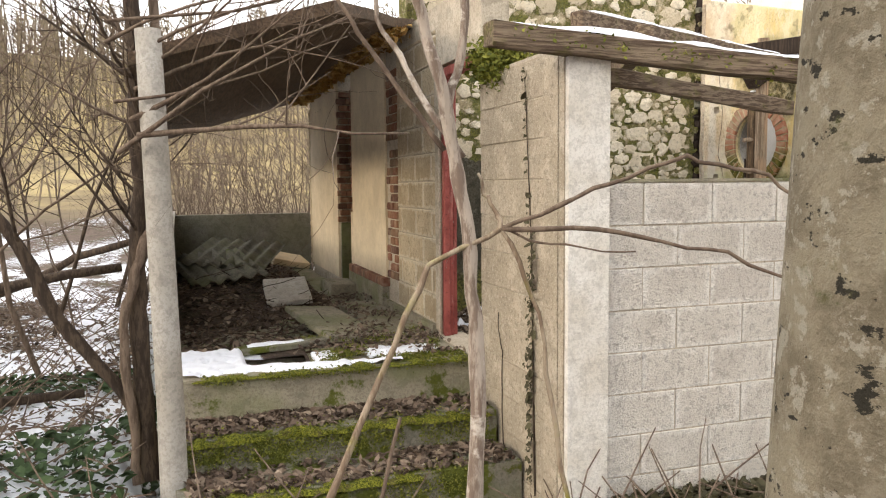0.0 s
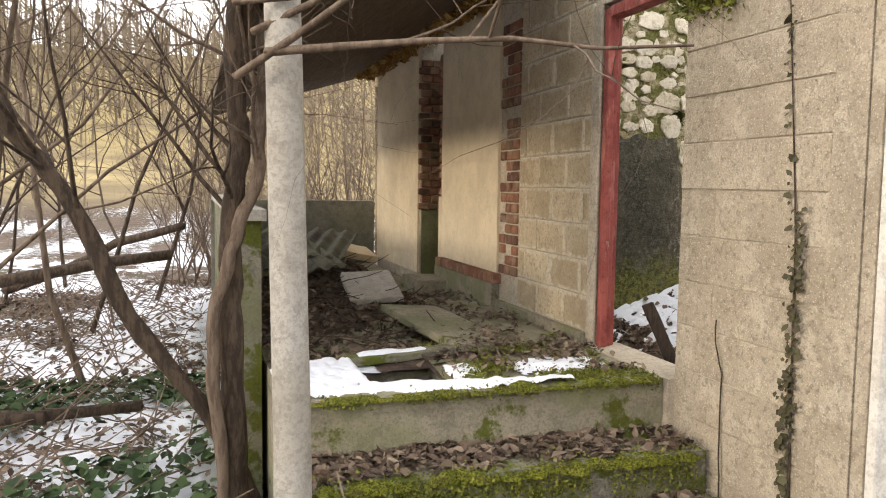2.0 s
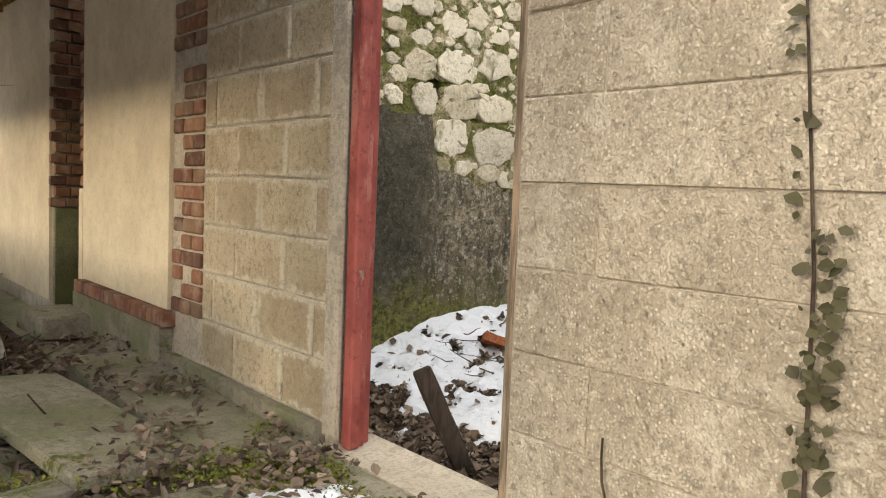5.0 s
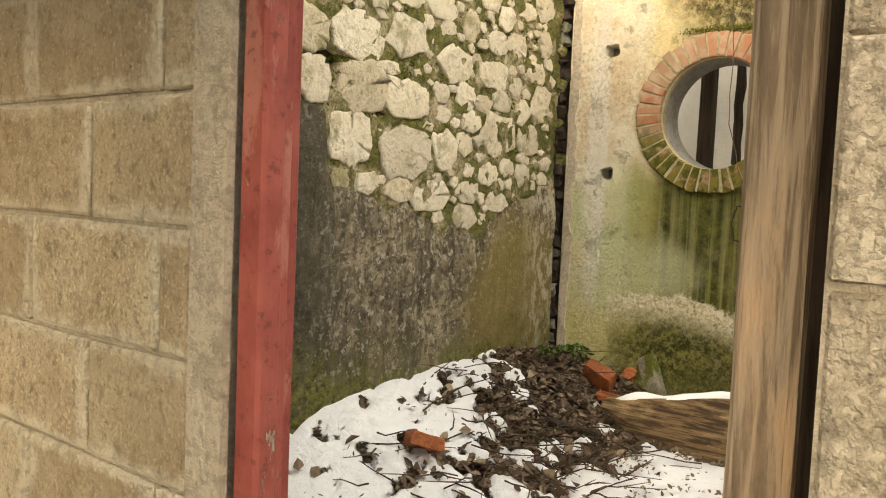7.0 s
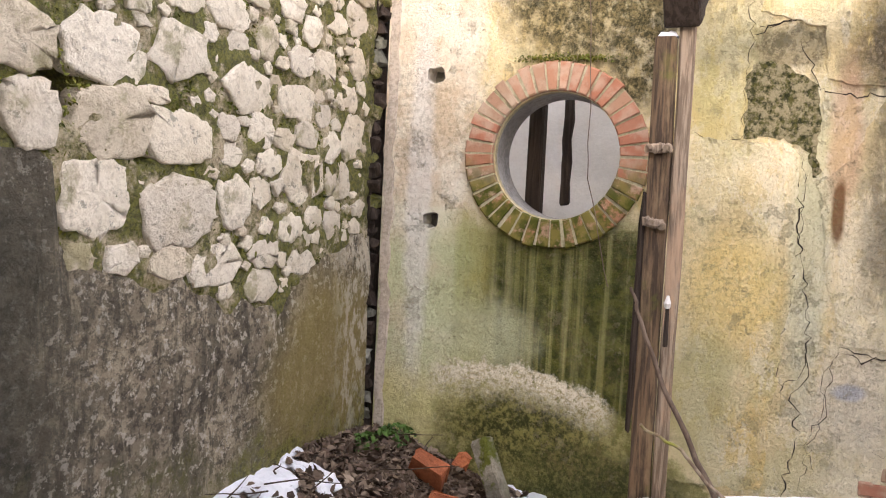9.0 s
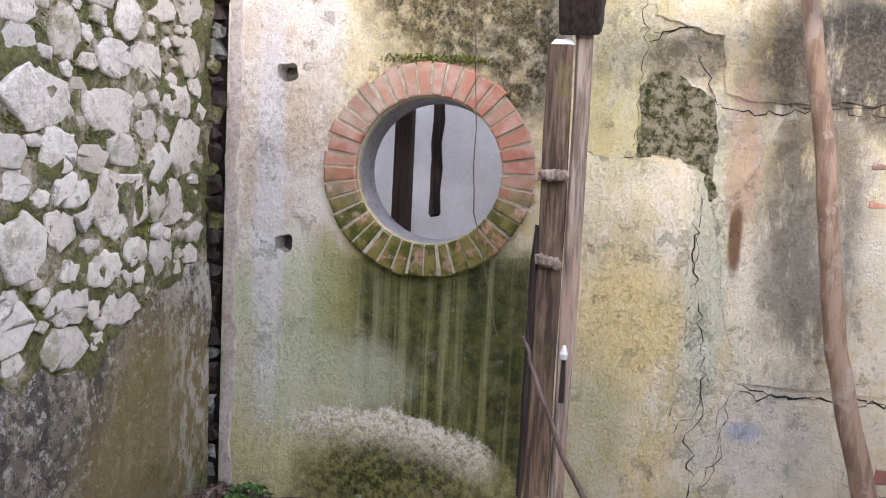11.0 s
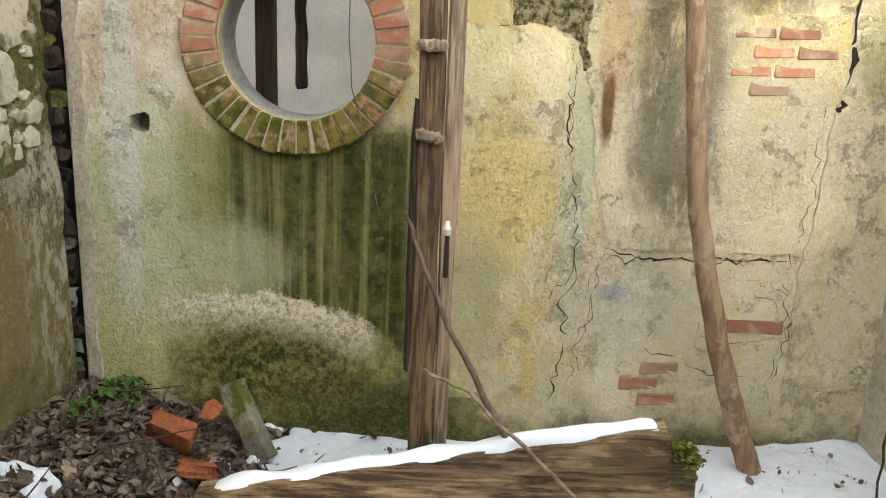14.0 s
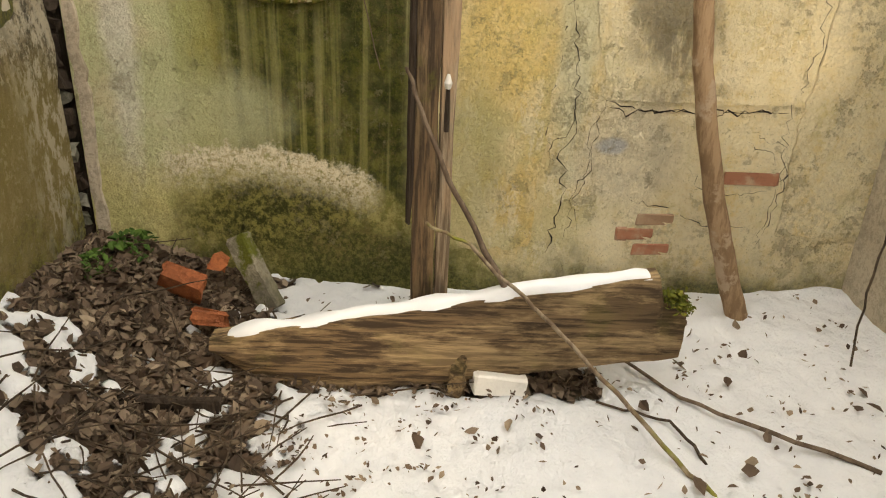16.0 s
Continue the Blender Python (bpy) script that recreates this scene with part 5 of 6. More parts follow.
ys = grid(4.33, 5.77, 0.024)
v, f = [], []
for y in ys:
    zt = plank_top(y) + 0.006 * nz(y, 0, 7)
    if y < 4.41:
        zt -= 0.09
    low = min(zt - 0.04, lerp_table(y, (4.3, 0.575), (5.5, 0.385), (5.62, 0.45), (5.77, 0.55))) + 0.006 * nz(y, 5, 9)
    x0, x1 = 4.12 + 0.004 * nz(y, 2, 8), 4.19
    v += [(x0, y, low), (x0 - 0.012, y, low * 0.66 + zt * 0.34), (x0 - 0.004, y, low * 0.33 + zt * 0.67), (x0 + 0.006, y, zt), (x1, y, zt), (x1, y, low)]
n = len(ys)
for k in range(n - 1):
    f += [(6 * k + j, 6 * k + (j + 1) % 6, 6 * k + 6 + (j + 1) % 6, 6 * k + 6 + j) for j in range(6)]
f += [tuple(range(6)), tuple(range(6 * n - 6, 6 * n))]
ob = thing("board", [Vector(p) - plank.location for p in v], f, PLANK_WOOD, plank)


def snow_strip(name, line, width, height, seed, parent=None, base=None, along="y", mat=None, **tags):
    """A rounded ridge of snow along a line of points."""
    rng = random.Random(seed)
    v, f = [], []
    n = 7
    for k, p in enumerate(line):
        h = height * max(0.05, 0.7 + 0.9 * noise.noise(Vector((k * 0.31, seed * 1.7, 0)))) * min(1, (k + 0.2) / 1.5, (len(line) - 1 - k + 0.2) / 1.5)
        w = width * max(0.25, 0.85 + 0.6 * noise.noise(Vector((k * 0.43, seed * 1.3, 9))))
        for j in range(n):
            a = math.pi * j / (n - 1)
            off = (-math.cos(a) * w / 2, 0) if along == "y" else (0, -math.cos(a) * w / 2)
            q = Vector((p[0] + off[0], p[1] + off[1], p[2] - 0.003 + max(0, math.sin(a)) ** 0.6 * h))
            v.append(q - base if base is not None else q)
    for k in range(len(line) - 1):
        f += [(k * n + j, k * n + j + 1, (k + 1) * n + j + 1, (k + 1) * n + j) for j in range(n - 1)]
    return thing(name, v, f, mat or SNOW, parent, smooth=True, **tags)


snow_strip("snow", [(PX + 0.0, y, 2.24) for y in grid(PY - 0.045, PY + 0.022, 0.012)], 0.05, 0.03, 33, None, label="cap of snow on the post board", category="snow")
snow_strip("snow", [(4.157, y, plank_top(y)) for y in reversed(grid(4.45, 5.72, 0.04))], 0.07, 0.03, 2, None, label="strip of snow on the fallen plank", category="snow")
timber("wood_block", (4.1, 5.02, 0.35), (4.13, 5.0, 0.56), 0.05, 0.05, PLANK_WOOD, 12, 10, label="short stake propping the fallen plank", category="stake")
bm = worn_box(0.12, 0.17, 0.07, 0.008, 0, 0.004, 5)
bmesh.ops.transform(bm, matrix=pose(4.14, 4.88, 0.46, 8, 5, 6), verts=bm.verts)
of_bmesh("rubble_block", bm, WHITE, label="white rendered block under the fallen plank", category="block")

# leaning stick and twigs inside
def stick(name, pts, r0, r1, mat, label, category="branch", sides=6, seed=1, amp=0.008):
    rng = random.Random(seed)
    line = []
    for p, q in zip(pts, pts[1:]):
        line += wiggle(p, q, 6, amp, rng)[:-1]
    line.append(Vector(pts[-1]))
    v, f = [], []
    n = len(line)
    tube_into(v, f, line, [r0 + (r1 - r0) * k / (n - 1) for k in range(n)], sides)
    return thing(name, v, f, mat, smooth=True, label=label, category=category)


stick("branch", [(4.28, 5.19, 1.4), (4.27, 5.165, 1.33), (4.22, 5.06, 1.09), (4.19, 4.945, 0.88), (4.15, 4.85, 0.735)], 0.005, 0.011, TWIG, "thin reddish stem leaning against the wooden post", seed=9, amp=0.003)
stick("branch", [(4.18, 5.121, 0.972), (4.16, 4.99, 0.915), (4.12, 4.86, 0.8), (4.02, 4.68, 0.66), (3.82, 4.44, 0.47), (3.58, 4.27, 0.4)], 0.005, 0.0075, LICHEN, "lichened stick leaning over the plank", seed=2)
stick("branch", [(4.28, 4.46, 0.46), (4.0, 4.22, 0.45), (3.74, 3.86, 0.46)], 0.006, 0.008, TWIG, "thin twig lying on the snow", seed=3)
stick("branch", [(4.06, 4.58, 0.44), (3.96, 4.38, 0.45), (3.79, 4.32, 0.43)], 0.004, 0.005, TWIG_DARK, "dark twig lying on the snow", seed=4)
stick("branch", [(4.25, 3.7, 0.47), (4.4, 3.62, 0.8), (4.5, 3.55, 1.1)], 0.004, 0.004, TWIG_DARK, "thin upright twig in the snow", seed=5)
stick("wire", [(4.2, 5.38, 2.6), (4.25, 5.36, 2.1), (4.2, 5.34, 1.75), (4.24, 5.26, 1.4)], 0.002, 0.002, TWIG, "thin wire hanging before the round window", "wire", 4, 6, 0.004)
stick("sapling", [(4.60, 3.92, 0.36), (4.60, 4.015, 0.6), (4.60, 4.125, 0.91), (4.6, 4.2, 1.18), (4.6, 4.25, 1.38), (4.6, 4.297, 1.72), (4.6, 4.357, 2.127), (4.6, 4.417, 2.47), (4.58, 4.5, 3.6)], 0.041, 0.024, SAPLING, "slender smooth-barked sapling by the plaster wall", "sapling", 12, 7, 0.003)
stick("wire", [(WX + 0.1, 4.606, 1.415), (WX + 0.1, 4.62, 1.413), (WX + 0.1, 4.624, 1.395), (WX + 0.1, 4.621, 1.378), (WX + 0.1, 4.606, 1.372)], 0.0008, 0.0008, TWIG_DARK, "bent wire hook on the bare door jamb", "wire", 5, 8, 0.001)

# roof tile shards and stones inside
TILE = plain_cement("orange_tile", (0.42, 0.14, 0.055), (0.3, 0.1, 0.045))
for k, (x, y, z, sx, sy, sz, rx, ry, rz) in enumerate([
    (4.47, 5.95, 0.585, 0.13, 0.15, 0.06, 35, 48, 30), (4.34, 5.83, 0.54, 0.09, 0.12, 0.045, 12, 20, 15), (4.62, 5.86, 0.6, 0.05, 0.05, 0.06, 30, 10, 0),
        (3.18, 6.01, 0.56, 0.13, 0.11, 0.05, 20, 20, 60)]):
    bm = worn_box(sx, sy, sz, 0.006, 0, 0.012, k + 3)
    bmesh.ops.transform(bm, matrix=pose(x, y, z, rx, ry, rz), verts=bm.verts)
    of_bmesh("tile_shard", bm, TILE, label="broken orange brick shard among dead leaves", category="tile shard", group="shards on the floor")
timber("wood_stub", (4.55, 5.66, 0.45), (4.66, 5.8, 0.69), 0.055, 0.085, MOSSY, 15, 20, label="mossy stub of wood leaning on the leaf heap", category="wood stub")
timber("floor_board", (3.9, 6.3, 0.5), (3.95, 5.7, 0.45), 0.03, 0.09, DARK_WOOD_AND_GAP, 17, 5, label="dark rotten board half under snow", category="board")
# rotten timbers inside the doorway
timber("broken_board", (2.25, 5.05, 0.18), (2.12, 5.28, 0.68), 0.03, 0.07, DARK_WOOD_AND_GAP, 18, 30, label="splintered board standing in the doorway rubble", category="board")
timber("broken_board", (2.15, 4.6, 0.34), (2.55, 5.2, 0.40), 0.05, 0.09, DARK_WOOD_AND_GAP, 19, 30, label="rotten board lying inside the doorway", category="board")

# fern at the foot of the corner
rng = np.random.default_rng(3)
pl = []
for k in range(9):
    a = rng.uniform(-2.9, -0.6)
    for i in range(14):
        t = i / 13
        p = Vector((4.60 + math.cos(a) * 0.24 * t, 6.33 + math.sin(a) * 0.24 * t, 0.55 + 0.42 * t - 0.32 * t * t))
        pl += [(p, Vector((0, 0, 1)))] * 2
tagged(new("fern", leaves_mesh("fern", pl, 0.032, rng, leaf_mat("fern_green", (0.04, 0.09, 0.015), (0.09, 0.16, 0.03)), 0.5)), label="small green fern at the foot of the wall", category="fern", kind="stuff")


# ---- litter ----
def scatter(n, x0, x1, y0, y1, h, chance, seed, lift=0.006):
    rng = np.random.default_rng(seed)
    out = []
    tries = 0
    while len(out) < n and tries < n * 30:
        tries += 1
        x, y = rng.uniform(x0, x1), rng.uniform(y0, y1)
        if rng.random() < chance(x, y):
            out.append((Vector((x, y, h(x, y) + lift + rng.random() * 0.02)), Vector((0, 0, 1))))
    return out, rng


def litter(name, n, box, h, chance, size, mat, seed, label, category="leaves", flat=0.5, lobes=False):
    places, rng = scatter(n, *box, h, chance, seed)
    tagged(new(name, leaves_mesh(name, places, size, rng, mat, flat, lobes)), label=label, category=category, kind="stuff")


def in_chance(x, y):
    s = snow_in(x, y)
    return max(0.012, min(1, (0.58 - s) * 3.0)) * (1.0 if s < 0.5 else 0.35)


litter("dead_leaves", 13000, (2.0, EX - 0.02, 3.6, STONE_Y - 0.03), floor_in, in_chance, 0.042, DEAD, 1, "dry brown dead leaves heaped on the floor", flat=0.7)
litter("leaf_crumbs", 1700, (2.6, EX - 0.05, 3.6, 6.2), floor_in, lambda x, y: max(0.06, 0.35 * math.exp(-((x - 3.95) / 0.5) ** 2 - ((y - 5.25) / 0.5) ** 2)) * max(0.02, 0.25 + 2.0 * nz(x, y, 7, 3)), 0.017, DEAD, 61, "brown leaf crumbs and bits on the snow", flat=0.7)
litter("dead_leaves", 4500, (0.0, 1.38, 4.75, 10.9), porch_h, lambda x, y: 0 if 0.37 < x < 0.79 and 4.76 < y < 5.2 else max(0.06, 0.9 - 1.2 * porch_snow(x, y)) * (1 if y > 5.3 else 0.4), 0.05, DEAD, 2, "dry brown leaves over the porch rubble")
litter("dead_leaves", 1800, (0.0, 1.74, 4.24, 4.55), lambda x, y: 0.19, lambda x, y: max(0.1, 0.5 + 0.9 * nz(x, y, 3)) * (y - 4.1) / 0.45, 0.05, DEAD, 3, "dead leaves on the mossy step")
litter("dead_leaves", 1500, (0.0, 1.74, 3.88, 4.22), lambda x, y: 0.0, lambda x, y: max(0.1, 0.5 + 0.9 * nz(x, y, 3)), 0.05, DEAD, 4, "dead leaves on the low step")
litter("dead_leaves", 34000, (-6, 5, 1.2, 14), land, lambda x, y: 0 if (-0.1 < x < 6 and y > 3.86) else max(0.12, min(1, 1.0 - 1.2 * land_snow(x, y))) * (1 if math.hypot(x, y - 4) < 5 else 0.35), 0.055, DEAD, 5, "dead leaves and litter over the ground")
litter("ivy", 3200, (-3.5, 0.0, 2.5, 7.5), lambda x, y: land(x, y) + 0.05, lambda x, y: max(0, 0.25 + 1.2 * nz(x, y, 0.9, 2)) * (1 if x > -2 else 0.5), 0.065, IVY, 6, "dark green ivy covering the ground", "ivy", 0.4, True)
litter("grass_tufts", 2500, (2.0, 4.6, 2.9, 3.36), lambda x, y: land(x, y) + 0.06, lambda x, y: 0.5, 0.06, IVY_DRY, 16, "dull weeds at the foot of the wall", "weeds", 0.9)

# moss on edges
def edge_moss(name, n, p, q, r, seed, mat=MOSS, size=0.02, label="moss cushions along the concrete edge"):
    rng = np.random.default_rng(seed)
    p, q = np.array(p), np.array(q)
    out = []
    for k in range(n):
        t = rng.random()
        if nz(t * 6, seed, 1.3) < -0.28:
            continue
        g = rng.normal(0, 1, 3) * r
        nn = Vector((rng.normal() * 0.6, -0.5 + rng.normal() * 0.5, 0.9))
        out.append((Vector(p + (q - p) * t + g), nn))
    tagged(new(name, leaves_mesh(name, out, size, rng, mat, 0.8)), label=label, category="moss", kind="stuff")


def moss_mat():
    m = Nodes("moss_cushion", 1.0)
    fine = m.noise(95, 5, 0.75)
    c = m.mix(m.step(fine, 0.38, 0.62), (0.04, 0.052, 0.004), (0.27, 0.27, 0.028))
    c = m.mix(m.math("MULTIPLY", m.step(m.noise(9, 6, 0.7), 0.52, 0.62), 0.6), c, (0.09, 0.065, 0.035))
    return m.done(c, m.math("ADD", fine, m.noise(30, 4)), 1.0, 0.02)


MOSS_PAD = moss_mat()
for k, (x0, x1, y, z, w, h) in enumerate([(0.05, 0.75, 4.57, 0.43, 0.11, 0.024), (0.7, 1.74, 4.58, 0.43, 0.13, 0.03), (0.0, 1.74, 4.24, 0.165, 0.13, 0.045), (0.0, 1.2, 3.88, -0.02, 0.13, 0.04)]):
    snow_strip("moss", [(x, y + 0.012 * nz(x, k, 5), z) for x in grid(x0, x1, 0.03)], w, h, 20 + k, None, along="x", mat=MOSS_PAD, label="moss cushion along the concrete edge", category="moss")
edge_moss("moss", 2500, (0.1, 4.53, 0.435), (1.72, 4.53, 0.435), (0.0, 0.02, 0.015), 1, size=0.012)
edge_moss("moss", 6000, (0.0, 4.20, 0.13), (1.72, 4.20, 0.13), (0.0, 0.012, 0.05), 2, size=0.012)
edge_moss("moss", 4000, (0.0, 3.85, -0.06), (1.5, 3.85, -0.06), (0.0, 0.012, 0.05), 3, size=0.012)
# litter, moss and snow on the porch slabs
litter("dead_leaves", 1300, (0.82, 1.76, 4.72, 7.6), lambda x, y: 0.445, lambda x, y: max(0.02, 0.25 + 0.9 * nz(x, y, 2.6, 8)) * (1.6 if y < 5.6 else 0.5), 0.035, DEAD, 41, "dead leaves scattered on the porch slabs")
litter("moss", 9000, (0.82, 1.74, 4.6, 5.75), lambda x, y: 0.428, lambda x, y: max(0, 0.1 + 1.8 * nz(x, y, 2.9, 3)) * (1 if y < 5.3 else 0.4), 0.014, MOSS, 42, "moss spreading over the porch slabs", "moss", 0.7)


def snow_sheet(x0, x1, y0, y1, z, cover, thick, label):
    """Melting snow of uneven thickness, lying where cover(x, y) is over nought."""
    xs, ys = grid(x0, x1, 0.014), grid(y0, y1, 0.014)
    at = [[cover(x, y) + 0.35 * nz(x, y, 9, 4) + 0.22 * nz(x, y, 24, 1) for x in xs] for y in ys]
    ids, v, f = {}, [], []

    def vert(i, j):
        if (i, j) not in ids:
            t = max(0.0, min(1.0, at[j][i] / 0.35))
            ids[i, j] = len(v)
            v.append((xs[i], ys[j], z + thick * (t * (2 - t)) + 0.006 * nz(xs[i], ys[j], 12) - (0.012 if t == 0 else 0)))
        return ids[i, j]

    for j in range(len(ys) - 1):
        for i in range(len(xs) - 1):
            if max(at[j][i], at[j][i + 1], at[j + 1][i], at[j + 1][i + 1]) > 0:
                f.append((vert(i, j), vert(i + 1, j), vert(i + 1, j + 1), vert(i, j + 1)))
    thing("snow", v, f, SNOW, smooth=True, label=label, category="snow", kind="stuff")


snow_sheet(0.0, 0.4, 4.6, 5.5, 0.43, lambda x, y: 0.26 - max(0, (y - 5.25) * 3) - max(0, (x - 0.36) * 20), 0.03, "sheet of melting snow beside the open pit")
snow_sheet(0.3, 1.3, 4.58, 4.78, 0.442, lambda x, y: 0.42 - abs(y - 4.66 - 0.04 * math.sin(4 * x)) * 7, 0.026, "rim of melting snow along the porch edge")
snow_sheet(1.0, 1.72, 4.66, 5.25, 0.44, lambda x, y: 0.3 - ((x - 1.4) / 0.28) ** 2 * 0.5 - ((y - 4.95) / 0.2) ** 2 * 0.5, 0.016, "thin patch of melting snow on the porch slab")
snow_sheet(0.8, 0.98, 4.78, 5.15, 0.43, lambda x, y: 0.3 - ((x - 0.88) / 0.1) ** 2 * 0.4 - ((y - 4.97) / 0.14) ** 2 * 0.4, 0.02, "small patch of melting snow by the pit")
edge_moss("moss", 500, (4.13, 4.335, 0.75), (4.13, 4.4, 0.78), (0.02, 0.01, 0.012), 11, size=0.016, label="moss tuft on the plank end")
# moss in the joints of the rubble wall
rng = np.random.default_rng(21)
pl = []
while len(pl) < 13000:
    x, z = rng.uniform(2.6, 4.68), rng.uniform(1.25, 2.9)
    if z > plaster_top(x) and nz(x, z, 3.2, 6) > -0.12:
        pl.append((Vector((x, STONE_Y + 0.006, z)), Vector((0, -1, 0.5))))
tagged(new("joint_moss", leaves_mesh("joint_moss", pl, 0.014, rng, MOSS, 0.8)), label="moss in the joints of the rubble wall", category="moss", kind="stuff")
edge_moss("moss", 5000, (WX + 0.05, 4.15, 2.22), (WX + 0.05, 4.53, 2.27), (0.06, 0.05, 0.06), 4, size=0.03, label="hanging moss clump on the wall top")
edge_moss("moss", 900, (EX + 0.02, 3.5, 2.36), (EX + 0.02, 4.2, 2.56), (0.03, 0.02, 0.02), 5, label="moss along the broken wall top")
edge_moss("moss", 700, (EX - 0.012, 5.4, 2.255), (EX - 0.012, 5.75, 2.26), (0.008, 0.03, 0.008), 6, size=0.012, label="moss over the brick ring")
edge_moss("moss", 2000, (1.45, 3.33, 2.22), (3.3, 3.33, 2.08), (0.0, 0.04, 0.02), 8, label="moss on the rotten beam")
edge_moss("orange_fibres", 5200, (1.52, 5.6, 2.655), (1.62, 11.0, 2.68), (0.06, 0.0, 0.02), 7, STRAW, 0.06, "orange rotten fibres under the porch roof")

# ---- beam over the window ----
timber("rotten_beam", (1.36, 3.33, 2.21), (3.9, 3.33, 2.06), 0.11, 0.11, BEAM_WOOD, 21, 0, 0.007, 9, label="rotten roof beam under snow and moss", category="beam")
snow_strip("snow", [(x, 3.33, 2.265 - (x - 1.36) * 0.059) for x in grid(1.4, 3.8, 0.08)], 0.12, 0.035, 5, None, along="x", label="strip of snow on the rotten beam", category="snow")
timber("rafter", (2.2, 3.35, 2.24), (2.9, 5.0, 2.2), 0.08, 0.13, BEAM_WOOD, 22, 0, label="fallen grey rafter behind the beam", category="rafter")
timber("rafter", (2.2, 3.7, 2.1), (3.6, 3.9, 1.98), 0.06, 0.09, BEAM_WOOD, 23, 0, label="grey rafter across the window hole", category="rafter")
timber("rafter", (1.9, 3.5, 2.33), (4.0, 4.4, 2.34), 0.08, 0.1, BEAM_WOOD, 24, 0, label="snowy rafter over the ruin", category="rafter")
snow_strip("snow", [(1.9 + 2.1 * t, 3.5 + 0.9 * t, 2.385) for t in grid(0.03, 0.97, 0.03)], 0.08, 0.03, 6, None, along="x", label="strip of snow on a rafter", category="snow")

# ---- things on the porch ----
def slab(name, sx, sy, sz, m, mat, seed, label, category="slab"):
    bm = worn_box(sx, sy, sz, 0.008, 3, 0.004, seed)
    bmesh.ops.transform(bm, matrix=m, verts=bm.verts)
    return of_bmesh(name, bm, mat, label=label, category=category)


slab("well_cover", 0.62, 0.13, 0.045, pose(0.66, 5.37, 0.435, -3, -2, 7), MOSSY, 1, "narrow mossy concrete slab beside the open pit")
snow_strip("snow", [(0.42 + 0.4 * t, 5.34 + 0.05 * t, 0.457) for t in grid(0, 1, 0.08)], 0.09, 0.02, 8, None, along="x", label="thin snow on the narrow slab", category="snow")
slab("paving_slab", 0.42, 1.15, 0.05, pose(1.12, 6.05, 0.455, 3, 4, 8), SLAB, 2, "loose greenish paving slab on the porch")
slab("paving_slab", 0.42, 0.62, 0.05, pose(0.98, 7.55, 0.52, 14, -3, -3), POST, 3, "tilted pale concrete slab in the rubble")
slab("rubble_block", 0.3, 0.4, 0.13, pose(1.6, 8.1, 0.46, 3, 2, 5), SLAB, 4, "mossy block at the wall niche", "block")
slab("rubble_block", 0.55, 0.3, 0.08, pose(1.3, 10.0, 0.6, 20, 12, 25), PANEL, 5, "fallen piece of ochre render", "block")


def corrugated(m, sx, sy, seed, mat, label):
    xs, ysx = grid(0, sx, 0.02), grid(0, sy, 0.2)
    v = [(x, y, 0.022 * math.sin(x * 2 * math.pi / 0.15) + dz) for dz in (0, 0.008) for y in ysx for x in xs]
    w, n = len(xs), len(xs) * len(ysx)
    f = []
    for j in range(len(ysx) - 1):
        for i in range(w - 1):
            q = j * w + i
            f += [(q, q + w, q + w + 1, q + 1), (n + q, n + q + 1, n + q + w + 1, n + q + w)]
    for i in range(w - 1):
        f.append((i, i + 1, n + i + 1, n + i))
        q = (len(ysx) - 1) * w + i
        f.append((q, n + q, n + q + 1, q + 1))
    ob = thing("corrugated_sheet", v, f, mat, smooth=True, label=label, category="roof sheet", group="fallen roof sheets")
    ob.matrix_basis = m


SHEET = plain_cement("fibre_cement", (0.2, 0.185, 0.14), (0.11, 0.1, 0.075), moss=0.25, green=0.4)
corrugated(pose(0.12, 7.75, 0.58, 10, -6, 12), 0.75, 1.1, 1, SHEET, "broken corrugated cement sheet on the rubble heap")
corrugated(pose(-0.02, 8.4, 0.75, 8, 4, -18), 0.9, 1.2, 2, SHEET, "dark corrugated sheet lying on the heap")
rng = random.Random(31)
v, f = [], []
for k in range(90):
    a = rng.uniform(0, 6.3)
    x, y = rng.uniform(0.05, 1.2), rng.uniform(5.6, 9.8)
    L = rng.uniform(0.2, 0.55)
    p = Vector((x, y, porch_h(x, y) + 0.02))
    q = p + Vector((math.cos(a) * L, math.sin(a) * L, rng.uniform(-0.02, 0.2)))
    q.x = min(max(q.x, 0.02), 1.7)
    tube_into(v, f, wiggle(p, q, 4, 0.02, rng), [0.006, 0.005, 0.005, 0.004, 0.003], 4)
thing("twigs", v, f, TWIG_DARK, kind="stuff", label="dark twigs tangled over the porch rubble", category="twigs")
v, f = [], []
for k in range(170):
    a = rng.uniform(0, 6.3)
    x, y = rng.gauss(3.75, 0.35), rng.gauss(5.85, 0.25)
    x, y = min(max(x, 2.4), 4.6), min(max(y, 4.6), 6.3)
    L = rng.uniform(0.12, 0.4)
    p = Vector((x, y, floor_in(x, y) + 0.012))
    q = p + Vector((math.cos(a) * L, math.sin(a) * L, rng.uniform(0, 0.08)))
    q.y = min(q.y, 6.34)
    tube_into(v, f, wiggle(p, q, 4, 0.012, rng), [0.0035, 0.003, 0.003, 0.002, 0.0015], 4)
thing("twigs", v, f, TWIG_DARK, kind="stuff", label="dark twigs on the snow and leaf heap", category="twigs")

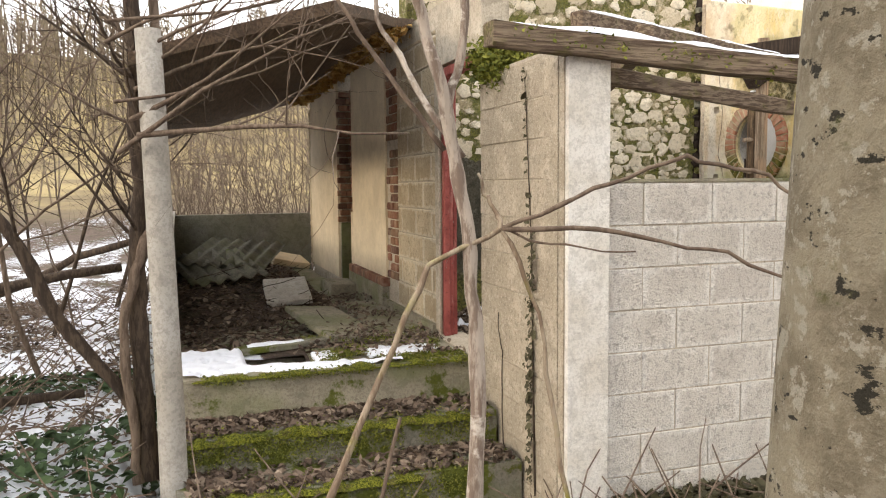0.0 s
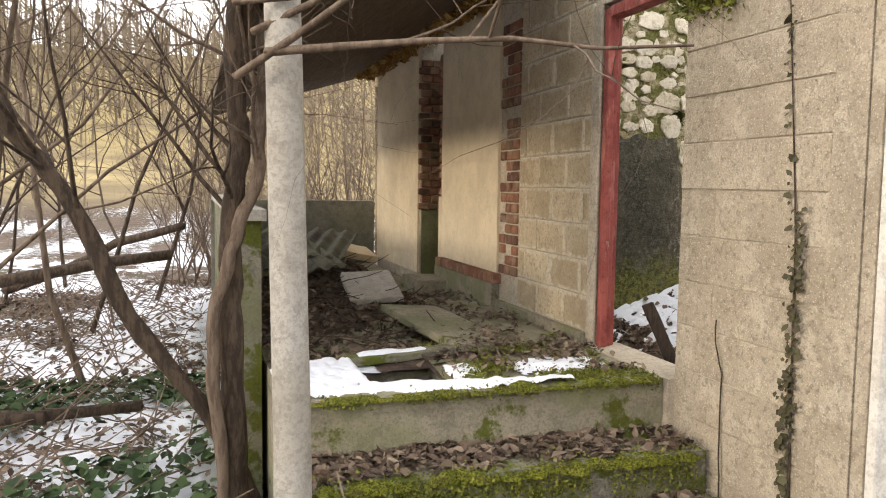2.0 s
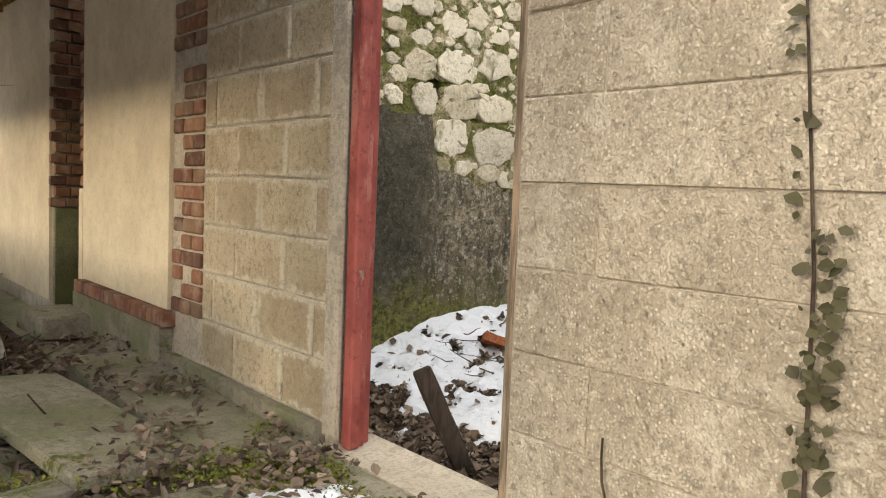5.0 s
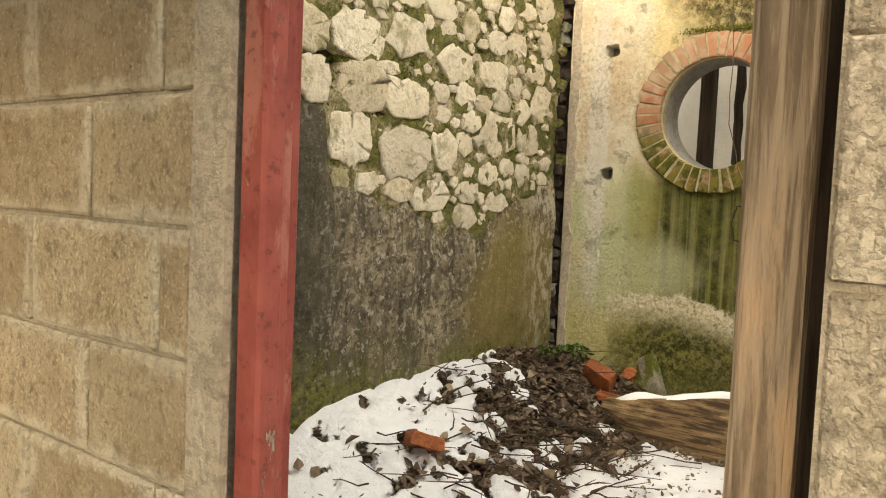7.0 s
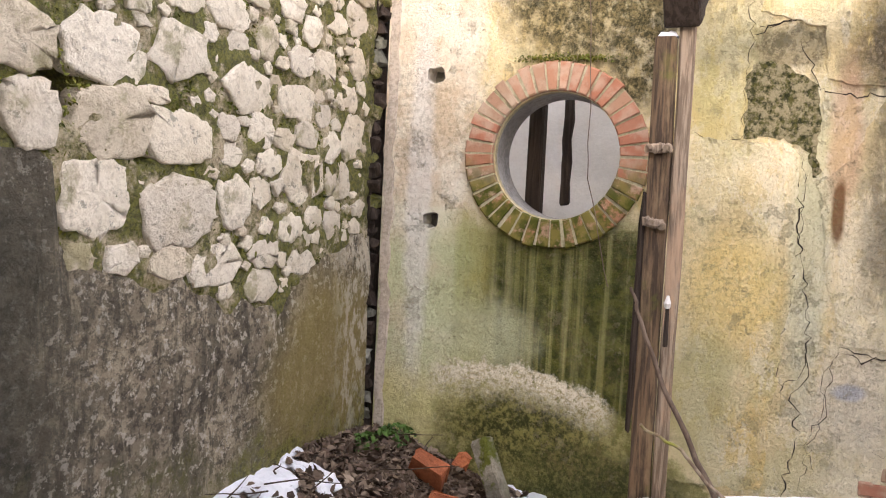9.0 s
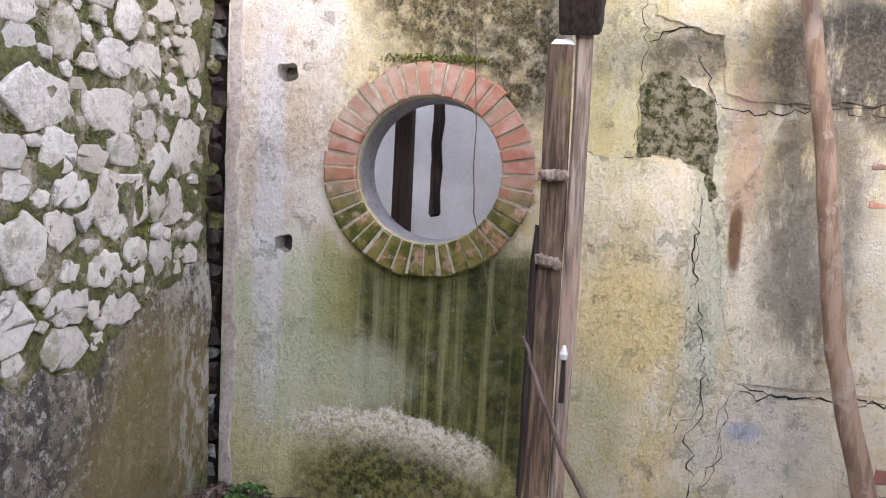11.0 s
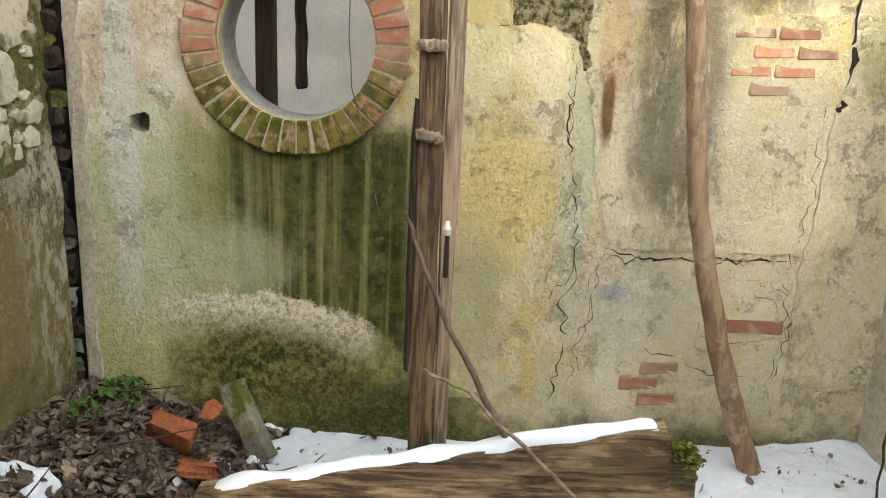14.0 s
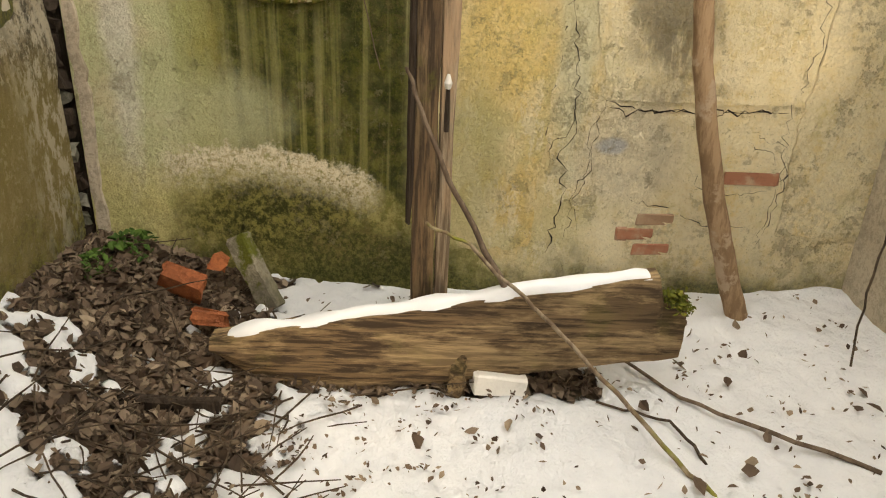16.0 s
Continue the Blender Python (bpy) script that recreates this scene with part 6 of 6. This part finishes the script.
# ivy climbing the pier
rng = np.random.default_rng(8)
pl = []
for k in range(230):
    z = rng.uniform(-0.1, 1.28)
    pl.append((Vector((WX - 0.012 - rng.random() * 0.025, 3.735 + 0.05 * (1.2 - z) * 0.3 + rng.normal(0, 0.02), z)), Vector((-1, 0, 0.4))))
for k in range(34):
    z = 1.25 + 1.0 * rng.random()
    pl.append((Vector((WX - 0.012, 3.80 + 0.05 * (z - 1.3) + rng.normal(0, 0.014), z)), Vector((-1, 0, 0.3))))
ivy = tagged(new("climbing_ivy"), label="dull ivy climbing the concrete pier", category="ivy")
lv = new("leaves", leaves_mesh("leaves", pl, 0.027, rng, IVY_DRY, 0.35, True))
lv.parent = ivy
v, f = [], []
tube_into(v, f, [(WX - 0.006, 3.72, -0.15), (WX - 0.008, 3.74, 0.5), (WX - 0.008, 3.76, 1.2), (WX - 0.007, 3.80, 1.6), (WX - 0.006, 3.85, 2.1)], [0.006, 0.005, 0.004, 0.003, 0.002], 5)
thing("stem", v, f, TWIG_DARK, ivy)
stick("twig", [(WX - 0.012, 4.13, -0.1), (WX - 0.012, 4.15, 0.5), (WX - 0.012, 4.2, 0.78)], 0.004, 0.003, TWIG_DARK, "thin dry stem against the concrete pier", "stem", 5, 12, 0.006)

# ---- trees ----
def tree(name, base, d, length, r, seed, depth, mat, label, twist=0.12, fork=4, category="tree", group=""):
    rng = random.Random(seed)
    v, f = [], []
    x, y = base
    z = land(x, y)
    grow(v, f, (x, y, z - 0.08), d, length, r, rng, depth, 8, twist, fork)
    return thing(name, v, f, mat, smooth=True, label=label, category=category, group=group)


# big trunk beside the start
v, f = [], []
pts = [(0.9, 0.81, -0.3), (0.905, 0.80, 0.3), (0.917, 0.785, 1.0), (0.935, 0.765, 1.7), (0.965, 0.73, 2.6), (1.05, 0.66, 4.2), (1.1, 0.6, 6.5)]
tube_into(v, f, pts, [0.2, 0.17, 0.16, 0.155, 0.15, 0.13, 0.1], 24)
rng = random.Random(2)
me = mesh_of("big_tree", v, f, True)
me.materials.append(TRUNK)
tagged(new("big_tree", me), label="thick mottled tree trunk with lichen", category="tree")

# flaking sapling with crossing branches before the porch
fore = tagged(new("flaking_tree"), label="small crooked tree with pale flaking bark", category="tree")
rng = random.Random(6)


def limb(pts, r0, r1, mat, name="limb", sides=8, amp=0.008):
    line = []
    for p, q in zip(pts, pts[1:]):
        line += wiggle(p, q, 5, amp, rng)[:-1]
    line.append(Vector(pts[-1]))
    n = len(line)
    v, f = [], []
    tube_into(v, f, line, [(r0 + (r1 - r0) * k / (n - 1)) * (1 + 0.16 * rng.uniform(-1, 1)) for k in range(n)], sides)
    thing(name, v, f, mat, fore, smooth=True)


limb([(0.70, 1.80, -0.2), (0.70, 1.82, 0.6), (0.72, 1.84, 1.2), (0.70, 1.85, 1.45), (0.655, 1.86, 1.7), (0.60, 1.86, 1.9), (0.53, 1.88, 2.15), (0.5, 1.9, 2.8)], 0.023, 0.012, FLAKY, "trunk", 10)
limb([(0.655, 1.86, 1.72), (0.70, 1.85, 1.95), (0.71, 1.83, 2.3), (0.68, 1.8, 2.9)], 0.013, 0.008, FLAKY)
limb([(0.78, 1.82, 1.42), (0.6, 1.86, 1.33), (0.45, 1.87, 1.0), (0.22, 1.85, 0.55), (0.1, 1.8, 0.1)], 0.007, 0.011, LICHEN)
limb([(0.78, 1.82, 1.42), (1.0, 1.74, 1.52), (1.22, 1.66, 1.6), (1.42, 1.6, 1.55), (1.5, 1.5, 1.42), (1.55, 1.42, 1.3)], 0.0065, 0.004, TWIG)
limb([(0.78, 1.82, 1.42), (1.05, 1.7, 1.41), (1.3, 1.6, 1.36), (1.55, 1.5, 1.22)], 0.0065, 0.004, TWIG)
limb([(0.78, 1.82, 1.42), (0.88, 1.8, 1.2), (0.93, 1.78, 0.8), (1.02, 1.72, 0.35), (1.1, 1.7, -0.1)], 0.0055, 0.008, LICHEN)
limb([(0.78, 1.82, 1.42), (0.9, 1.78, 1.38), (1.1, 1.7, 1.36)], 0.004, 0.002, TWIG)
limb([(0.45, 1.95, 2.15), (0.5, 1.95, 1.95), (0.58, 1.92, 1.8), (0.70, 1.87, 1.6)], 0.006, 0.009, FLAKY)
limb([(0.2, 2.1, 2.3), (0.4, 2.0, 2.02), (0.5, 1.95, 1.85), (0.66, 1.9, 1.62)], 0.004, 0.008, TWIG)
limb([(0.5, 1.9, 0.62), (0.34, 1.86, 0.2), (0.3, 1.86, -0.15)], 0.007, 0.01, LICHEN)
limb([(0.52, 1.85, 0.95), (0.42, 1.86, 0.5), (0.36, 1.86, 0.0)], 0.005, 0.008, TWIG)
limb([(0.78, 1.82, 1.42), (0.76, 1.85, 1.5), (0.74, 1.87, 1.56)], 0.008, 0.004, LICHEN)
limb([(0.2, 1.5, 0.2), (0.7, 1.65, 0.42), (1.3, 1.6, 0.45), (1.9, 1.4, 0.36)], 0.003, 0.004, TWIG)

# trees beside the porch
def trunk_tree(pts, r0, r1, seed, mat, label, shoots=10, reach=1.0):
    """A crooked tree along a line of points, with side limbs on its upper part."""
    rng = random.Random(seed)
    line = []
    for p, q in zip(pts, pts[1:]):
        line += wiggle(p, q, 5, 0.014, rng)[:-1]
    line.append(Vector(pts[-1]))
    n = len(line)
    radii = [(r0 + (r1 - r0) * k / (n - 1)) * (1 + 0.12 * rng.uniform(-1, 1)) for k in range(n)]
    radii[0] *= 1.35
    v, f = [], []
    tube_into(v, f, line, radii, 9)
    for k in range(shoots):
        i = rng.randrange(n // 2, n - 1)
        a = rng.uniform(1.9, 4.6)
        grow(v, f, line[i], (math.cos(a), math.sin(a), rng.uniform(0.5, 1.4)), reach * rng.uniform(0.5, 1.2), min(0.013, radii[i] * 0.4), rng, 2, 5, 0.24, 4)
    return thing("slender_tree", v, f, mat, smooth=True, label=label, category="tree")


trunk_tree([(-0.22, 5.0, -0.25), (-0.23, 5.0, 0.3), (-0.245, 5.0, 0.8), (-0.22, 5.0, 1.2), (-0.19, 5.0, 1.55), (-0.2, 5.0, 2.15), (-0.2, 5.0, 3.4)], 0.062, 0.042, 33, TWIG_DARK, "dark crooked tree behind the porch post", 12, 1.1)
trunk_tree([(-0.27, 4.93, -0.25), (-0.3, 4.93, 0.3), (-0.32, 4.92, 0.7), (-0.24, 4.9, 1.05), (-0.12, 4.95, 1.35), (-0.08, 5.05, 1.8), (-0.06, 5.1, 2.3), (-0.1, 5.1, 3.2)], 0.03, 0.028, 14, TWIG, "slim twisted tree leaning round its neighbour", 8, 1.0)
trunk_tree([(-0.12, 5.08, -0.25), (-0.33, 5.0, 0.29), (-0.67, 5.0, 0.76), (-0.93, 5.0, 1.32), (-1.15, 5.0, 1.62), (-1.45, 5.05, 2.5)], 0.045, 0.03, 5, TWIG_DARK, "dark tree leaning away from the porch", 12, 1.1)
trunk_tree([(-1.55, 4.6, -0.25), (-1.75, 4.7, 0.35), (-1.9, 4.8, 1.1), (-1.85, 4.8, 2.3)], 0.045, 0.022, 8, TWIG_DARK, "thin crooked dark tree in the scrub", 10, 1.0)
# branches hanging before the roof
hang = random.Random(41)
v, f = [], []
for k in range(9):
    p = Vector((-0.25 + hang.uniform(-0.1, 0.15), 4.2 + hang.uniform(-0.2, 0.2), 1.7 + 0.08 * k))
    grow(v, f, p, (1.0, -0.35 + hang.uniform(-0.3, 0.3), 0.35 + hang.uniform(-0.15, 0.25)), hang.uniform(0.9, 1.6), hang.uniform(0.009, 0.018), hang, 2, 5, 0.22, 4)
thing("overhanging_branches", v, f, TWIG, smooth=True, label="tangled bare branches reaching before the porch roof", category="branches")
rng2 = random.Random(77)
for k in range(26):
    x, y = rng2.uniform(-6.5, -0.7), rng2.uniform(5.0, 14)
    if x > -1.0 and y < 6:
        continue
    tree("slender_tree", (x, y), (rng2.uniform(-0.35, 0.35), rng2.uniform(-0.2, 0.2), 1), rng2.uniform(2.2, 4.4), rng2.uniform(0.014, 0.034), 100 + k, 3, rng2.choice((TWIG, TWIG_DARK)), "thin bare young tree in the scrub", 0.2, 5, group="scrub trees")
for k in range(16):
    x, y = rng2.uniform(-0.8, 3.5), rng2.uniform(12.0, 15.5)
    v, f = [], []
    for i in range(9):
        grow(v, f, (x + rng2.uniform(-0.12, 0.12), y, land(x, y) - 0.05), (rng2.uniform(-0.55, 0.55), rng2.uniform(-0.4, 0.4), 1), rng2.uniform(1.6, 3.2), 0.014, rng2, 2, 4, 0.12, 4)
    thing("bush", v, f, TWIG, smooth=True, label="bare many-stemmed bush beyond the porch", category="bush", group="bushes beyond the porch")
# undergrowth and fallen branches
v, f = [], []
for k in range(1700):
    x, y = rng2.uniform(-6, 0.0), rng2.uniform(4, 13)
    if rng2.random() < 0.25:
        x, y = rng2.uniform(-1.5, 3.6), rng2.uniform(2.3, 3.3)
    if -0.25 < x and y > 3.85:
        continue
    a = rng2.uniform(0, 6.3)
    L = rng2.uniform(0.25, 1.1)
    p = Vector((x, y, land(x, y)))
    q = p + Vector((math.cos(a) * L * 0.8, math.sin(a) * L * 0.8, rng2.uniform(0.0, 0.6) * L))
    if q.x > -0.1 and q.y > 3.7:
        continue
    tube_into(v, f, wiggle(p, q, 4, 0.05 * L, rng2), [0.007, 0.006, 0.005, 0.004, 0.003], 4)
thing("undergrowth", v, f, TWIG, kind="stuff", label="tangle of dry stems and fallen twigs", category="undergrowth")
for k, (p, q, r) in enumerate([((-5.5, 5.6, -0.02), (-0.7, 6.3, 0.0), 0.05), ((-4.0, 9.0, 0.1), (-0.6, 9.3, 0.65), 0.07), ((-3.4, 6.9, 0.0), (-1.2, 6.1, 0.02), 0.06), ((-2.6, 12, 0.0), (-0.5, 9.8, 0.9), 0.06)]):
    stick("fallen_log", [p, q], r, r * 0.7, TWIG_DARK, "fallen dark branch on the snowy ground", "log", 8, 50 + k, 0.05)

# far woods on the slope
rng3 = random.Random(5)
v, f = [], []
for k in range(1500):
    ang = rng3.uniform(-1.25, 0.75)
    d = rng3.choice((rng3.uniform(20, 40), rng3.uniform(60, 150), rng3.uniform(60, 150)))
    if d < 58 and rng3.random() < 0.55:
        continue
    x, y = math.sin(ang) * d, 5 + math.cos(ang) * d
    z = land(x, y)
    h = rng3.uniform(6, 13) if d > 50 else rng3.uniform(2.0, 4.5)
    r = 0.0012 * d
    tube_into(v, f, [(x, y, z - 0.3), (x + rng3.uniform(-0.4, 0.4), y, z + h * 0.5), (x + rng3.uniform(-0.6, 0.6), y, z + h)], [r * 1.4, r, r * 0.4], 3)
    for i in range(40):
        t = rng3.uniform(0.15, 1)
        p = Vector((x, y, z + h * t))
        L = h * 0.34 * (1.15 - t * 0.75) * rng3.uniform(0.5, 1.2)
        a = rng3.uniform(0, 6.3)
        q = p + Vector((math.cos(a) * L, math.sin(a) * L, L * rng3.uniform(0.2, 1.0)))
        w = r * 0.42
        b = len(v)
        v += [p + Vector((w, 0, w)), p - Vector((w, 0, w)), q]
        f.append((b, b + 1, b + 2))
FARWOOD = bark_mat("far_wood_haze", (0.24, 0.19, 0.14), (0.17, 0.135, 0.1), green=0.4, scale=0.05)
thing("far_woods", v, f, FARWOOD, kind="stuff", label="bare woods on the hillside beyond the meadow", category="woods")
